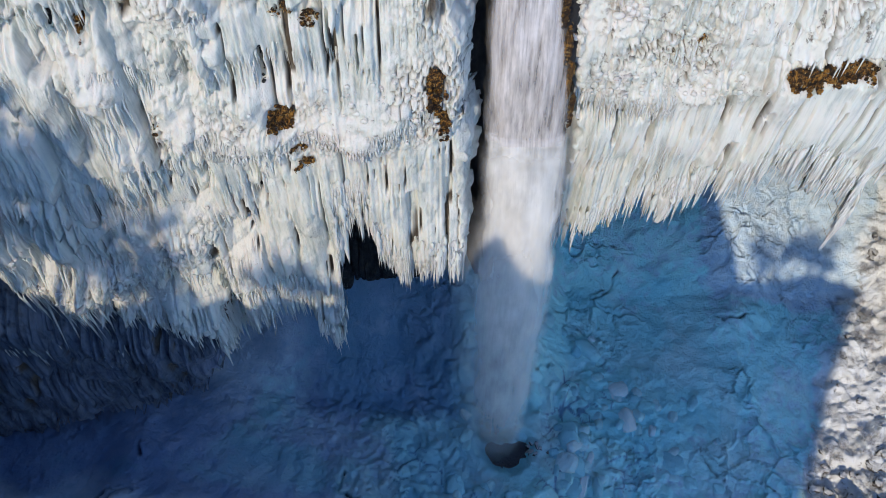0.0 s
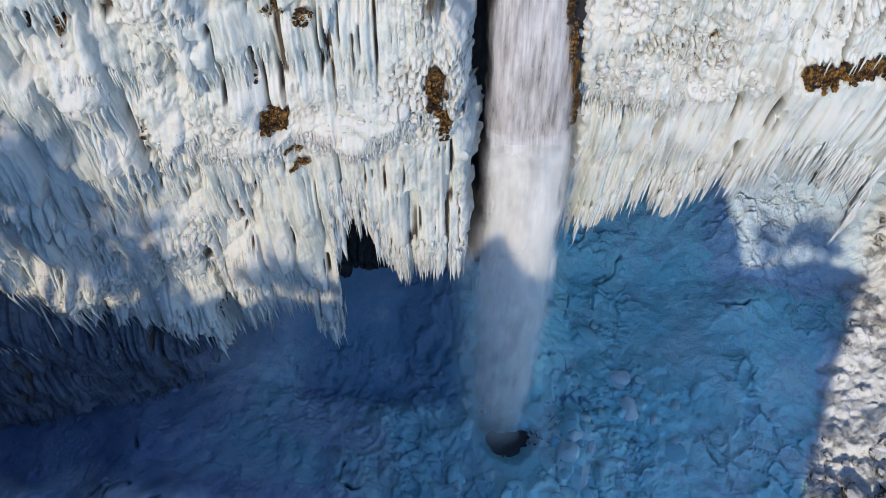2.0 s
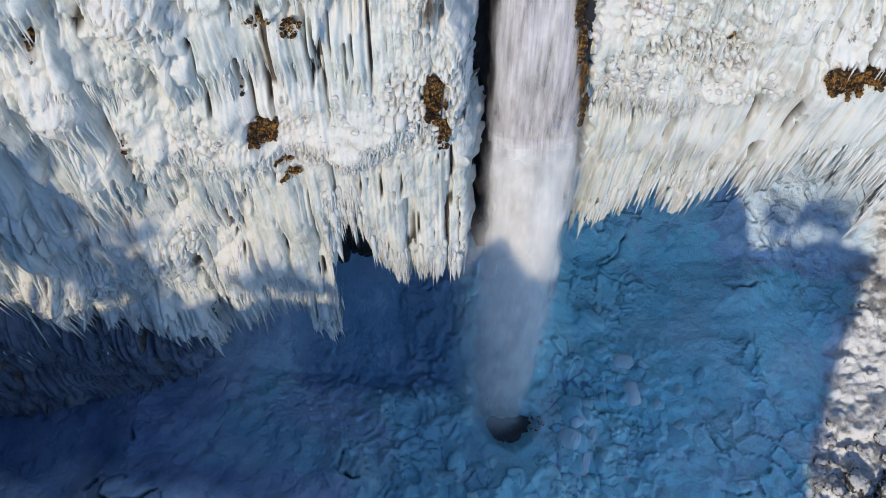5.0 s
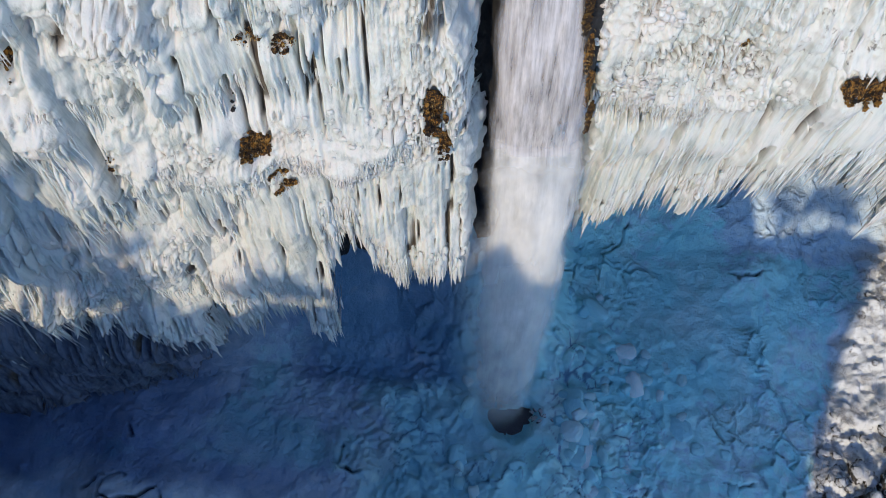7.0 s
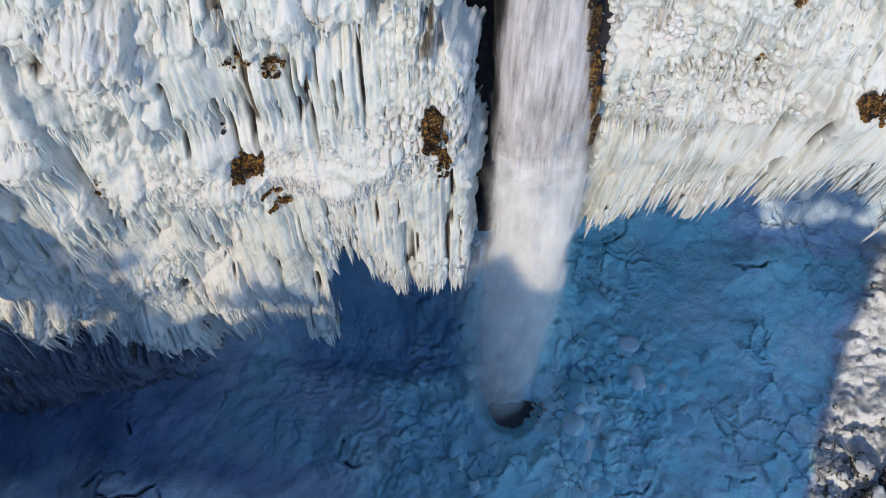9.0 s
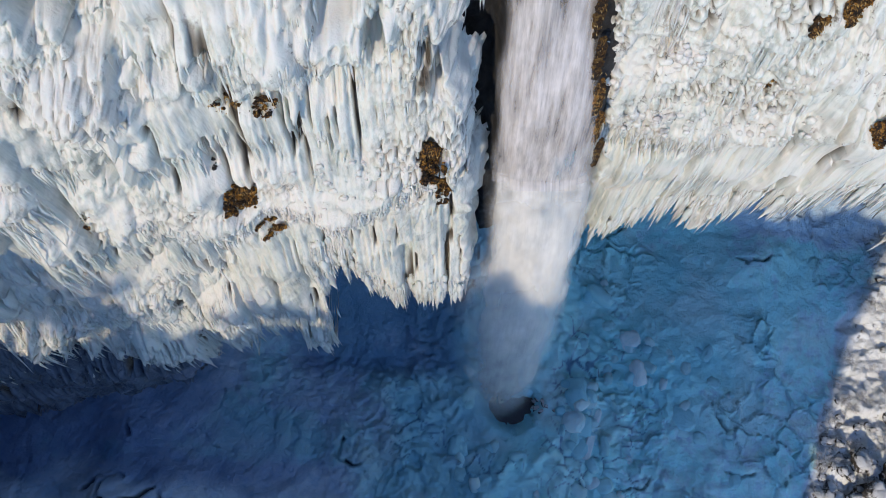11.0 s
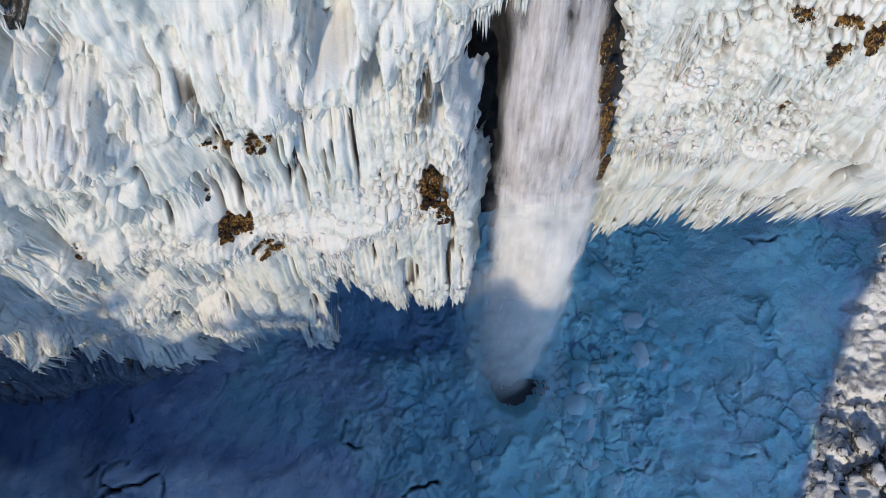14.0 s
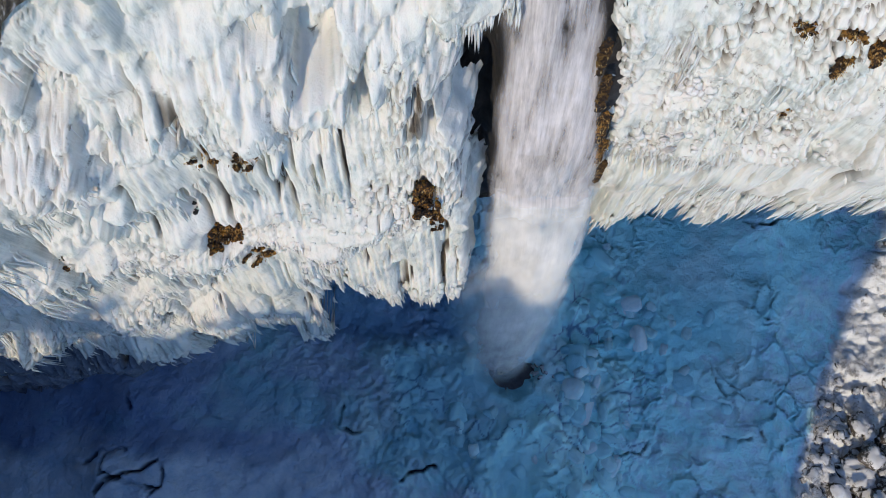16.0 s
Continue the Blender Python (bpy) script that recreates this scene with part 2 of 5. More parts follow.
# ---------------------------------------------------------------- numeric helpers
def hash2(i, j, s):
    i, j = np.asarray(i, np.int64), np.asarray(j, np.int64)
    h = (i * 374761393 + j * 668265263 + s * 2147483647 + 1013904223) & 0xFFFFFFFF
    h = ((h ^ (h >> 13)) * 1274126177) & 0xFFFFFFFF
    h = (((h ^ (h >> 16)) & 0x7FFFFFFF) * 2246822519) & 0xFFFFFFFF
    return ((h ^ (h >> 15)) & 0xFFFFFF) / float(0x1000000)


def vn(x, y, s=0):
    """Smooth value noise, -1 to 1."""
    x, y = np.broadcast_arrays(np.asarray(x, float), np.asarray(y, float))
    i, j = np.floor(x), np.floor(y)
    u, v = x - i, y - j
    u, v = u * u * u * (u * (u * 6 - 15) + 10), v * v * v * (v * (v * 6 - 15) + 10)
    a, b, c, d = hash2(i, j, s), hash2(i + 1, j, s), hash2(i, j + 1, s), hash2(i + 1, j + 1, s)
    return 2 * ((a * (1 - u) + b * u) * (1 - v) + (c * (1 - u) + d * u) * v) - 1


def fbm(x, y, octaves=4, s=0, gain=0.5):
    total, amp = 0.0, 1.0
    for o in range(octaves):
        total = total + amp * vn(np.asarray(x) * 2 ** o + 17.3 * o, np.asarray(y) * 2 ** o - 9.1 * o, s + o)
        amp *= gain
    return total


def cells(x, y, s=0):
    """Distance to the nearest and second nearest of jittered points, and the nearest one's random number."""
    x, y = np.broadcast_arrays(np.asarray(x, float), np.asarray(y, float))
    i, j = np.floor(x), np.floor(y)
    f1, f2, rid = np.full(x.shape, 9.0), np.full(x.shape, 9.0), np.zeros(x.shape)
    for a in (-1, 0, 1):
        for b in (-1, 0, 1):
            px, py = i + a + hash2(i + a, j + b, s), j + b + hash2(i + a, j + b, s + 5)
            d = np.hypot(px - x, py - y)
            near = d < f1
            f2 = np.where(near, f1, np.minimum(f2, d))
            rid = np.where(near, hash2(i + a, j + b, s + 9), rid)
            f1 = np.where(near, d, f1)
    return f1, f2, rid


def cells_1d(x, s=0):
    """The same along a line: distance over half the spacing, and the random number."""
    x = np.asarray(x, float)
    i = np.floor(x)
    f1, rid = np.full(x.shape, 9.0), np.zeros(x.shape)
    for a in (-1, 0, 1):
        d = np.abs(i + a + 0.15 + 0.7 * hash2(i + a, 0 * i, s) - x)
        near = d < f1
        rid = np.where(near, hash2(i + a, 0 * i, s + 3), rid)
        f1 = np.where(near, d, f1)
    return np.minimum(f1 * 2, 1.0), rid


def smooth(a, b, v):
    k = np.clip((v - a) / (b - a), 0, 1)
    return k * k * (3 - 2 * k)


def grid_mesh(name, P, material, attrs=(), uv=None, second=None, where=None):
    """A mesh from a grid of places, shape (rows, columns, 3)."""
    r, c = P.shape[:2]
    idx = np.arange(r * c).reshape(r, c)
    quads = np.stack([idx[:-1, :-1], idx[:-1, 1:], idx[1:, 1:], idx[1:, :-1]], -1).reshape(-1, 4)
    if where is not None:
        depth = P[..., 1].reshape(-1)[quads]
        quads = quads[depth.max(1) - depth.min(1) < 5.0]           # curtains hang free of the hollow behind
    me = bpy.data.meshes.new(name)
    me.vertices.add(r * c)
    me.vertices.foreach_set("co", P.reshape(-1).astype(np.float32))
    me.loops.add(quads.size)
    me.loops.foreach_set("vertex_index", quads.reshape(-1).astype(np.int32))
    me.polygons.add(len(quads))
    me.polygons.foreach_set("loop_start", np.arange(0, quads.size, 4, dtype=np.int32))
    me.polygons.foreach_set("use_smooth", np.ones(len(quads), bool))
    me.update(calc_edges=True)
    for key, values in attrs:
        me.attributes.new(key, "FLOAT", "POINT").data.foreach_set("value", values.reshape(-1).astype(np.float32))
    if uv is not None:
        layer = me.uv_layers.new(name="uv")
        layer.data.foreach_set("uv", uv.reshape(-1, 2)[quads.reshape(-1)].reshape(-1).astype(np.float32))
    me.materials.append(material)
    if second:
        for extra in second:
            me.materials.append(extra)
        me.polygons.foreach_set("material_index", where.reshape(-1)[quads].max(1).astype(np.int32))
    return me


def child(name, me, parent, m=None, label=""):
    ob = new(name, me)
    ob.parent = parent
    if m is not None:
        ob.matrix_basis = m
    if label:
        ob["label"] = label
    return ob


def tri_mesh(name, verts, tris, material, flat=False):
    """A mesh of triangles from arrays."""
    me = bpy.data.meshes.new(name)
    me.vertices.add(len(verts))
    me.vertices.foreach_set("co", np.asarray(verts, np.float32).reshape(-1))
    me.loops.add(tris.size)
    me.loops.foreach_set("vertex_index", tris.reshape(-1).astype(np.int32))
    me.polygons.add(len(tris))
    me.polygons.foreach_set("loop_start", np.arange(0, tris.size, 3, dtype=np.int32))
    me.polygons.foreach_set("use_smooth", np.full(len(tris), not flat))
    me.update(calc_edges=True)
    me.materials.append(material)
    return me


def ball(subdivisions):
    bm = bmesh.new()
    bmesh.ops.create_icosphere(bm, subdivisions=subdivisions, radius=1.0)
    v = np.array([p.co[:] for p in bm.verts])
    t = np.array([[p.index for p in f.verts] for f in bm.faces])
    bm.free()
    return v, t


BALL_1, BALL_2, BALL_3 = ball(1), ball(2), ball(3)


def scatter(shape, places, sizes, rng, jitter=0.25):
    """Copies of a ball, each uneven and turned, joined into arrays."""
    v, t = shape
    n = len(places)
    turn = rng.uniform(0, 2 * np.pi, n)
    c, s = np.cos(turn)[:, None], np.sin(turn)[:, None]
    q = v[None] * (1 + jitter * rng.uniform(-1, 1, (n, len(v), 1)))
    q = np.stack([q[..., 0] * c - q[..., 1] * s, q[..., 0] * s + q[..., 1] * c, q[..., 2]], -1)
    q = q * np.asarray(sizes)[:, None, :] + np.asarray(places)[:, None, :]
    return q.reshape(-1, 3), (t[None] + len(v) * np.arange(n)[:, None, None]).reshape(-1, 3)


def cones(x, y, z, length, radius, slope, rng, sides=5):
    """Hanging icicles from their roots, joined into arrays."""
    n = len(x)
    a = np.linspace(0, 2 * np.pi, sides, endpoint=False)[None] + rng.uniform(0, 6, (n, 1))
    lean = rng.normal(0, 0.02, (n, 2))
    lean[:, 1] += slope
    rings = []
    for t, k in ((0.0, 0.05), (0.22, 1.0), (0.68, 0.5)):
        kr = k * radius * rng.uniform(0.8, 1.2, n)
        rings.append(np.stack([x[:, None] + np.cos(a) * kr[:, None] + (lean[:, :1] * length[:, None]) * t,
                               y[:, None] + np.sin(a) * kr[:, None] + (lean[:, 1:] * length[:, None]) * t + (0.25 if t == 0 else 0.0),
                               (z - t * length)[:, None] + 0 * a], -1))
    tip = np.stack([x + lean[:, 0] * length, y + lean[:, 1] * length, z - length], -1)[:, None]
    v = np.concatenate(rings + [tip], 1)
    f = []
    for r in range(2):
        for i in range(sides):
            j = (i + 1) % sides
            f += [[r * sides + i, (r + 1) * sides + i, (r + 1) * sides + j], [r * sides + i, (r + 1) * sides + j, r * sides + j]]
    for i in range(sides):
        f.append([2 * sides + i, 3 * sides, 2 * sides + (i + 1) % sides])
    f = np.array(f)
    return v.reshape(-1, 3), (f[None] + v.shape[1] * np.arange(n)[:, None, None]).reshape(-1, 3)


# ---------------------------------------------------------------- the cliff
XS = np.array([-48, -35, -27, -17, -10, -4, 0.5, 2.0, 9, 16, 24, 34, 55.0])
ZS = np.array([10, 30, 36, 51, 60, 66.0])
FACE = np.array([
    [27, 27, 27.5, 28.3, 29.5, 30.5],
    [27.5, 27.6, 28.2, 29.4, 30.6, 31.6],
    [28.3, 28.3, 29, 30.2, 31.5, 32.6],
    [29.5, 29.5, 30, 31, 32.3, 33.5],
    [30.3, 30.3, 30.8, 31.9, 33.4, 35.5],
    [31, 31, 31.4, 32.9, 34.8, 37],
    [31.8, 31.8, 32.2, 34, 37, 39],
    [35, 35, 35, 36, 39, 41],
    [36.5, 36.5, 36.5, 37.2, 38.7, 41],
    [36.8, 36.8, 36.8, 37.4, 38.8, 41],
    [36.5, 36.5, 36.3, 36.3, 38.4, 41],
    [37, 37.5, 37, 37, 39, 41],
    [38, 38, 38, 38.5, 40, 42],
])


def face_y(x, z):
    """The mean face of the cliff."""
    x, z = np.broadcast_arrays(np.asarray(x, float), np.asarray(z, float))
    i = np.clip(np.searchsorted(XS, x) - 1, 0, len(XS) - 2)
    j = np.clip(np.searchsorted(ZS, z) - 1, 0, len(ZS) - 2)
    u = np.clip((x - XS[i]) / (XS[i + 1] - XS[i]), 0, 1)
    v = np.clip((z - ZS[j]) / (ZS[j + 1] - ZS[j]), 0, 1)
    return (FACE[i, j] * (1 - u) + FACE[i + 1, j] * u) * (1 - v) + (FACE[i, j + 1] * (1 - u) + FACE[i + 1, j + 1] * u) * v


def knots(x, *pairs):
    return np.interp(x, pairs[::2], pairs[1::2])


def spikes(x, spacing, length, s):
    """How far the icicles of a fringe hang below its line."""
    d, rid = cells_1d(x / spacing, s)
    d2, rid2 = cells_1d(x / (spacing * 0.42) + 7.7, s + 20)
    return length * ((0.25 + 0.75 * rid) * (1 - d) ** 0.8 + 0.45 * rid2 * (1 - d2))


def tips_left(x):
    return knots(x, -48, 11, -44, 10, -38, 15, -33, 16, -30, 14.5, -27, 14, -25, 17, -22, 20, -19.3, 23, -17.6, 27.5, -15, 31, -12.7, 32, -10.9, 31.6, -10.2, 29.5,
                 -9.4, 25.6, -8.6, 25.0, -8.2, 29, -7.9, 35, -7.5, 41.5, -5.3, 41.5, -4.6, 37, -3.3, 34, -1.1, 35, 0.2, 35, 0.7, 33.4, 1.8, 33.2, 2.4, 44)


def tips_right(x):
    return knots(x, 8, 44, 8.8, 34, 9.4, 29, 11.2, 29, 12.7, 32, 15.9, 35, 18.6, 35, 19.7, 37, 22.4, 38, 23.7, 40.5, 27, 41, 29.8, 38.5, 31.8, 38, 32.7, 31.5, 33.3, 33, 34.0, 40, 45, 38.5, 55, 38)


def rib_line(x, z, s):
    return x + 0.10 * vn(x * 0.25, z * 0.05, s)


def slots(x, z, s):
    """Narrow gaps between the ribs, later painted dark for rock and shade: 0 to 1."""
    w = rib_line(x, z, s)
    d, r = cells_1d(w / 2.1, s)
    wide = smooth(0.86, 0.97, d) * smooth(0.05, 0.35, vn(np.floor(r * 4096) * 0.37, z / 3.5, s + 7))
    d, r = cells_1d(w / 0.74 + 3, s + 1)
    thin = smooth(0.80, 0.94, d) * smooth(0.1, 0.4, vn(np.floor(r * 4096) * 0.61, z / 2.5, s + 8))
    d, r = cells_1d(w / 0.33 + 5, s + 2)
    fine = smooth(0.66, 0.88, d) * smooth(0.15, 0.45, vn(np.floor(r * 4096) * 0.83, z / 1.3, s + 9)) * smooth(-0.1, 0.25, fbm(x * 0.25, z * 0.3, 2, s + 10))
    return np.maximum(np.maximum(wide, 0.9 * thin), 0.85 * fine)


def flutes(x, z, s):
    """Straight round ribs of ice, wide and narrow."""
    w = rib_line(x, z, s)
    d, r = cells_1d(w / 2.1, s)
    a = np.sqrt(np.maximum(0, 1 - d * d)) * (0.3 + 0.7 * r)
    d, r = cells_1d(w / 0.74 + 3, s + 1)
    b = np.sqrt(np.maximum(0, 1 - d * d)) * np.clip(0.6 + 0.5 * vn(np.floor(r * 4096), z / 8.0 + 9 * r, s), 0.15, 1.1)
    d, r = cells_1d(w / 0.33 + 5, s + 2)
    c = np.sqrt(np.maximum(0, 1 - d * d)) * np.clip(0.5 + 0.6 * vn(np.floor(r * 4096), z / 6.0 + 9 * r, s + 1), 0.1, 1.1)
    d, r = cells_1d(w / 0.19 + 9, s + 4)
    return 0.20 * a + 0.24 * b + 0.18 * c + 0.07 * r * np.sqrt(np.maximum(0, 1 - d * d))


def pebbles(x, z, s):
    """Round knobs of frozen spray, packed close, and the gaps between them, later painted dark."""
    u, v = x + 0.15 * vn(x * 1.1, z * 1.1, s), z + 0.15 * vn(x * 1.1 + 20, z * 1.1, s)
    f, g, r = cells(u * 1.9, v * 1.9, s)
    f2, g2, r2 = cells(u * 3.6, v * 3.3, s + 40)
    gap = (1 - smooth(0.04, 0.17, g - f)) * smooth(-0.3, 0.2, fbm(x * 0.45, z * 0.45, 2, s + 3))
    return 0.46 * (0.3 + 0.7 * r) * np.sqrt(np.maximum(0, 1 - (f / 0.75) ** 2)) + 0.14 * r2 * np.sqrt(np.maximum(0, 1 - f2 * f2)) - 0.45 * gap, gap


def lumps(x, z, s):
    """Cauliflower ice and frozen snow."""
    u, v = x + 0.3 * vn(x * 0.7, z * 0.7, s), z + 0.3 * vn(x * 0.7 + 40, z * 0.7, s)
    f, g, r = cells(u * 0.42, v * 0.8, s)
    a = np.sqrt(np.maximum(0, 1 - f * f)) * (0.4 + 0.6 * r)
    f, g, r = cells(u * 1.3, v * 2.3, s + 30)
    b = np.sqrt(np.maximum(0, 1 - f * f)) * (0.3 + 0.7 * r)
    f, g, r = cells(u * 3.4, v * 4.8, s + 60)
    h, k, r = cells(u * 0.95 + 11, v * 1.2, s + 90)
    crevice = (1 - smooth(0.02, 0.12, k - h)) * smooth(-0.2, 0.3, vn(x * 0.4, z * 0.4, s + 5))
    return 0.9 * a + 0.26 * b + 0.05 * (1 - f) - 0.5 * crevice


DRAPE_X, DRAPE_Z = 3.3, 4.6


def drape_numbers(i, j, s):
    """A frozen drape's place, half width, depth, height and droop, from its cell's numbers."""
    cx, cz = (i + 0.1 + 0.8 * hash2(i, j, s)) * DRAPE_X, (j + 0.1 + 0.8 * hash2(i, j, s + 1)) * DRAPE_Z
    return cx, cz, 1.0 + 2.2 * hash2(i, j, s + 2) ** 1.3, 0.45 + 1.25 * hash2(i, j, s + 3) ** 1.3, 3.2 + 4.2 * hash2(i, j, s + 4), 0.3 + 1.6 * hash2(i, j, s + 5)


def drapes(x, z, s):
    """Overlapping tall curtains of ice: a rounded snowy shoulder above, a ragged hanging edge below. Gives their swell and how much of it is shoulder."""
    x, z = np.broadcast_arrays(np.asarray(x, float), np.asarray(z, float))
    xw, zw = x + 0.3 * vn(x * 0.5, z * 0.25, s + 20), z + 0.5 * fbm(x * 0.5 + 31, z * 0.3, 2, s + 21)
    i, j = np.floor(x / DRAPE_X), np.floor(z / DRAPE_Z)
    hang = spikes(x, 0.34, 0.9, s + 22) + spikes(x, 0.9, 1.3, s + 23)
    upright = np.interp(z, [44, 52, 60], [0.05, 0.17, 0.3])          # the fronts hang plumb before the leaning face
    best, shelf = np.zeros(x.shape), np.zeros(x.shape)
    for a in (-1, 0, 1):
        for b in (-2, -1, 0, 1):
            cx, cz, w, d, h, droop = drape_numbers(i + a, j + b, s)
            q = (xw - cx) / w
            line = cz - 0.5 + droop * q * q
            t = np.clip((zw - line) / h, 0, 1)
            v = (0.55 * d + upright * np.clip(zw - line, 0, h)) * smooth(-0.15, 0.25, zw - line + hang) * (1 - t ** 3.5) * np.sqrt(np.maximum(0, 1 - np.clip(np.abs(q), 0, 1) ** 4))
            near = v > best
            shelf = np.where(near, smooth(0.45, 0.8, t), shelf)
            best = np.maximum(best, v)
    return best, shelf


def recess(x, z, line, deep, high, spacing, length, s, soft=0.15):
    """A hollow below a hanging fringe."""
    edge = line + 0.5 * length - spikes(x, spacing, length, s)
    below = edge - z
    return deep * smooth(0, soft, below) * (1 - smooth(0.15, high, below))


def hollows(x, z, table):
    """Shallow pockets for moss and dark gaps: place, width, height, depth."""
    total = 0.0
    for px, pz, w, h, d in table:
        total = total + d * (1 - smooth(0.55, 1.15, np.hypot((x - px) / (w / 2), (z - pz) / (h / 2)) + 0.25 * vn(x * 2, z * 2, 200)))
    return total


POCKETS_LEFT = [(-9.8, 51.3, 2.0, 1.9, 0.7), (-0.45, 52.2, 1.3, 3.2, 0.8), (0.0, 49.3, 0.8, 2.6, 0.7), (-9.2, 48.6, 1.4, 1.2, 0.4), (-7.6, 58.1, 3.0, 1.2, 0.4), (-18.9, 59.2, 0.9, 1.8, 0.8),
                (-0.6, 58.8, 0.7, 2.4, 1.0), (-0.1, 56.6, 0.5, 2.0, 1.0), (-10.3, 55.2, 0.5, 2.4, 1.4), (-12.2, 44.5, 0.9, 1.6, 1.4), (-2.7, 58.8, 0.6, 1.6, 1.0), (-6.8, 59.5, 1.1, 0.7, 0.5),
                (-3.9, 62.8, 1.8, 3.0, 3.0), (-2.5, 60.6, 1.0, 2.4, 2.2), (-12.8, 64.2, 3.6, 2.2, 3.6), (-12.6, 62.6, 2.0, 1.4, 1.0), (-5.4, 64.6, 1.2, 1.5, 1.2), (-9.0, 61.4, 0.8, 0.9, 0.9), (-21.5, 56.5, 1.6, 1.2, 1.0), (-24.5, 52.0, 1.4, 1.0, 1.0), (-15.0, 47.5, 1.0, 1.8, 1.2), (-20.6, 61.2, 1.4, 1.0, 1.0), (-20.9, 58.4, 1.2, 0.8, 0.9), (-19.6, 60.6, 0.5, 1.6, 1.1), (-16.8, 52.6, 0.5, 1.2, 1.2), (-13.0, 57.6, 1.6, 0.8, 0.6), (-11.9, 61.0, 1.3, 3.6, 1.3)]
POCKETS_RIGHT = [(23.6, 50.5, 3.0, 1.2, 0.6), (26.5, 50.8, 4.0, 1.4, 0.7), (29.4, 51.1, 3.0, 1.6, 0.7), (14.8, 44.2, 0.5, 3.4, 1.8), (12.3, 44.2, 0.5, 3.6, 1.8), (20.4, 41.6, 0.4, 4.0, 1.5), (26.0, 42.0, 0.35, 4.5, 1.2),
                 (16.4, 52.2, 0.7, 1.6, 0.5), (18.0, 58.3, 1.4, 2.2, 0.5), (31.0, 41.5, 0.6, 4.0, 1.2), (22.0, 47.2, 0.5, 1.5, 0.6)]


def wobble_left(x):
    return 0.9 * vn(x * 0.22, 0 * x, 3) + 0.4 * vn(x * 0.7, 0 * x, 4)


def wobble_right(x):
    return 0.8 * vn(x * 0.22, 0 * x, 43) + 0.4 * vn(x * 0.7, 0 * x, 44)


def big_left(x):
    return 2.6 * vn(x * 0.16 + 3, 0 * x, 6) + 1.2 * vn(x * 0.45, 0 * x, 7)


# smooth tongues of ice down the face: place, half width, top, bottom, depth
TONGUES = [(-18.8, 1.5, 64, 47.5, 1.5), (-13.2, 1.1, 61, 55, 0.9), (-16.2, 1.3, 57.5, 50.5, 0.8), (-9.6, 0.9, 47.5, 33, 1.0), (-11.6, 1.0, 46, 36, 0.8), (-22.6, 1.2, 60, 50, 1.0),
           (-8.6, 0.7, 60, 54, 0.5), (-4.8, 0.8, 60, 54, 0.5), (-6.3, 0.8, 64.5, 58, 1.0), (-14.6, 1.3, 65, 58, 1.2), (-20.6, 1.1, 44, 33, 1.1), (-26.0, 1.4, 46, 36, 1.2), (-30.5, 1.6, 50, 38, 1.2)]


def tongues(x, z, table):
    total = np.zeros(np.shape(x))
    for px, w, top, low, d in table:
        q = (x - px - 0.4 * vn(z * 0.25, 0 * z + px, 60)) / w
        edge = low + 1.5 * q * q - spikes(x, 0.4, 1.4, 83)
        total = np.maximum(total, d * np.sqrt(np.maximum(0, 1 - np.clip(np.abs(q), 0, 1) ** 2.5)) * smooth(0, 0.3, z - edge) * np.sqrt(np.clip((top - z) / 2.5, 0, 1)))
    return total


# how far the ice swells on average, taken back so that the sheet lies on the mean face
SWELL_X, SWELL_Z = np.array([-29, -23, -16.5, -10.5, -5.5, -1]), np.array([31.5, 36, 40, 44, 48, 52, 56, 60, 63.5])
SWELL = np.array([
    [-0.4, 0.1, 1.0, -0.4, -0.5, -0.3],
    [0.8, 1.6, 1.1, -0.2, -0.9, 0.1],
    [1.0, 1.0, 1.4, 0.0, -0.5, -0.4],
    [0.8, 0.3, 0.2, -0.5, -0.7, -0.5],
    [0.6, 0.5, 0.1, -0.8, -0.6, -0.5],
    [0.1, 0.7, 1.3, 0.0, -0.4, -0.2],
    [0.2, 1.2, 1.4, -0.1, -0.7, -0.3],
    [1.1, 1.5, 2.0, 0.6, 0.9, 0.4],
    [1.6, 2.0, 1.2, 0.9, 1.8, 1.0],
])


def settle_left(x, z):
    i, j = np.clip(np.searchsorted(SWELL_X, x) - 1, 0, 4), np.clip(np.searchsorted(SWELL_Z, z) - 1, 0, 7)
    u, v = smooth(0, 1, (x - SWELL_X[i]) / (SWELL_X[i + 1] - SWELL_X[i])), smooth(0, 1, (z - SWELL_Z[j]) / (SWELL_Z[j + 1] - SWELL_Z[j]))
    low, high = SWELL[j, i] * (1 - u) + SWELL[j, i + 1] * u, SWELL[j + 1, i] * (1 - u) + SWELL[j + 1, i + 1] * u
    return (low * (1 - v) + high * v - 0.1) * (1 - smooth(-1, 1, x))


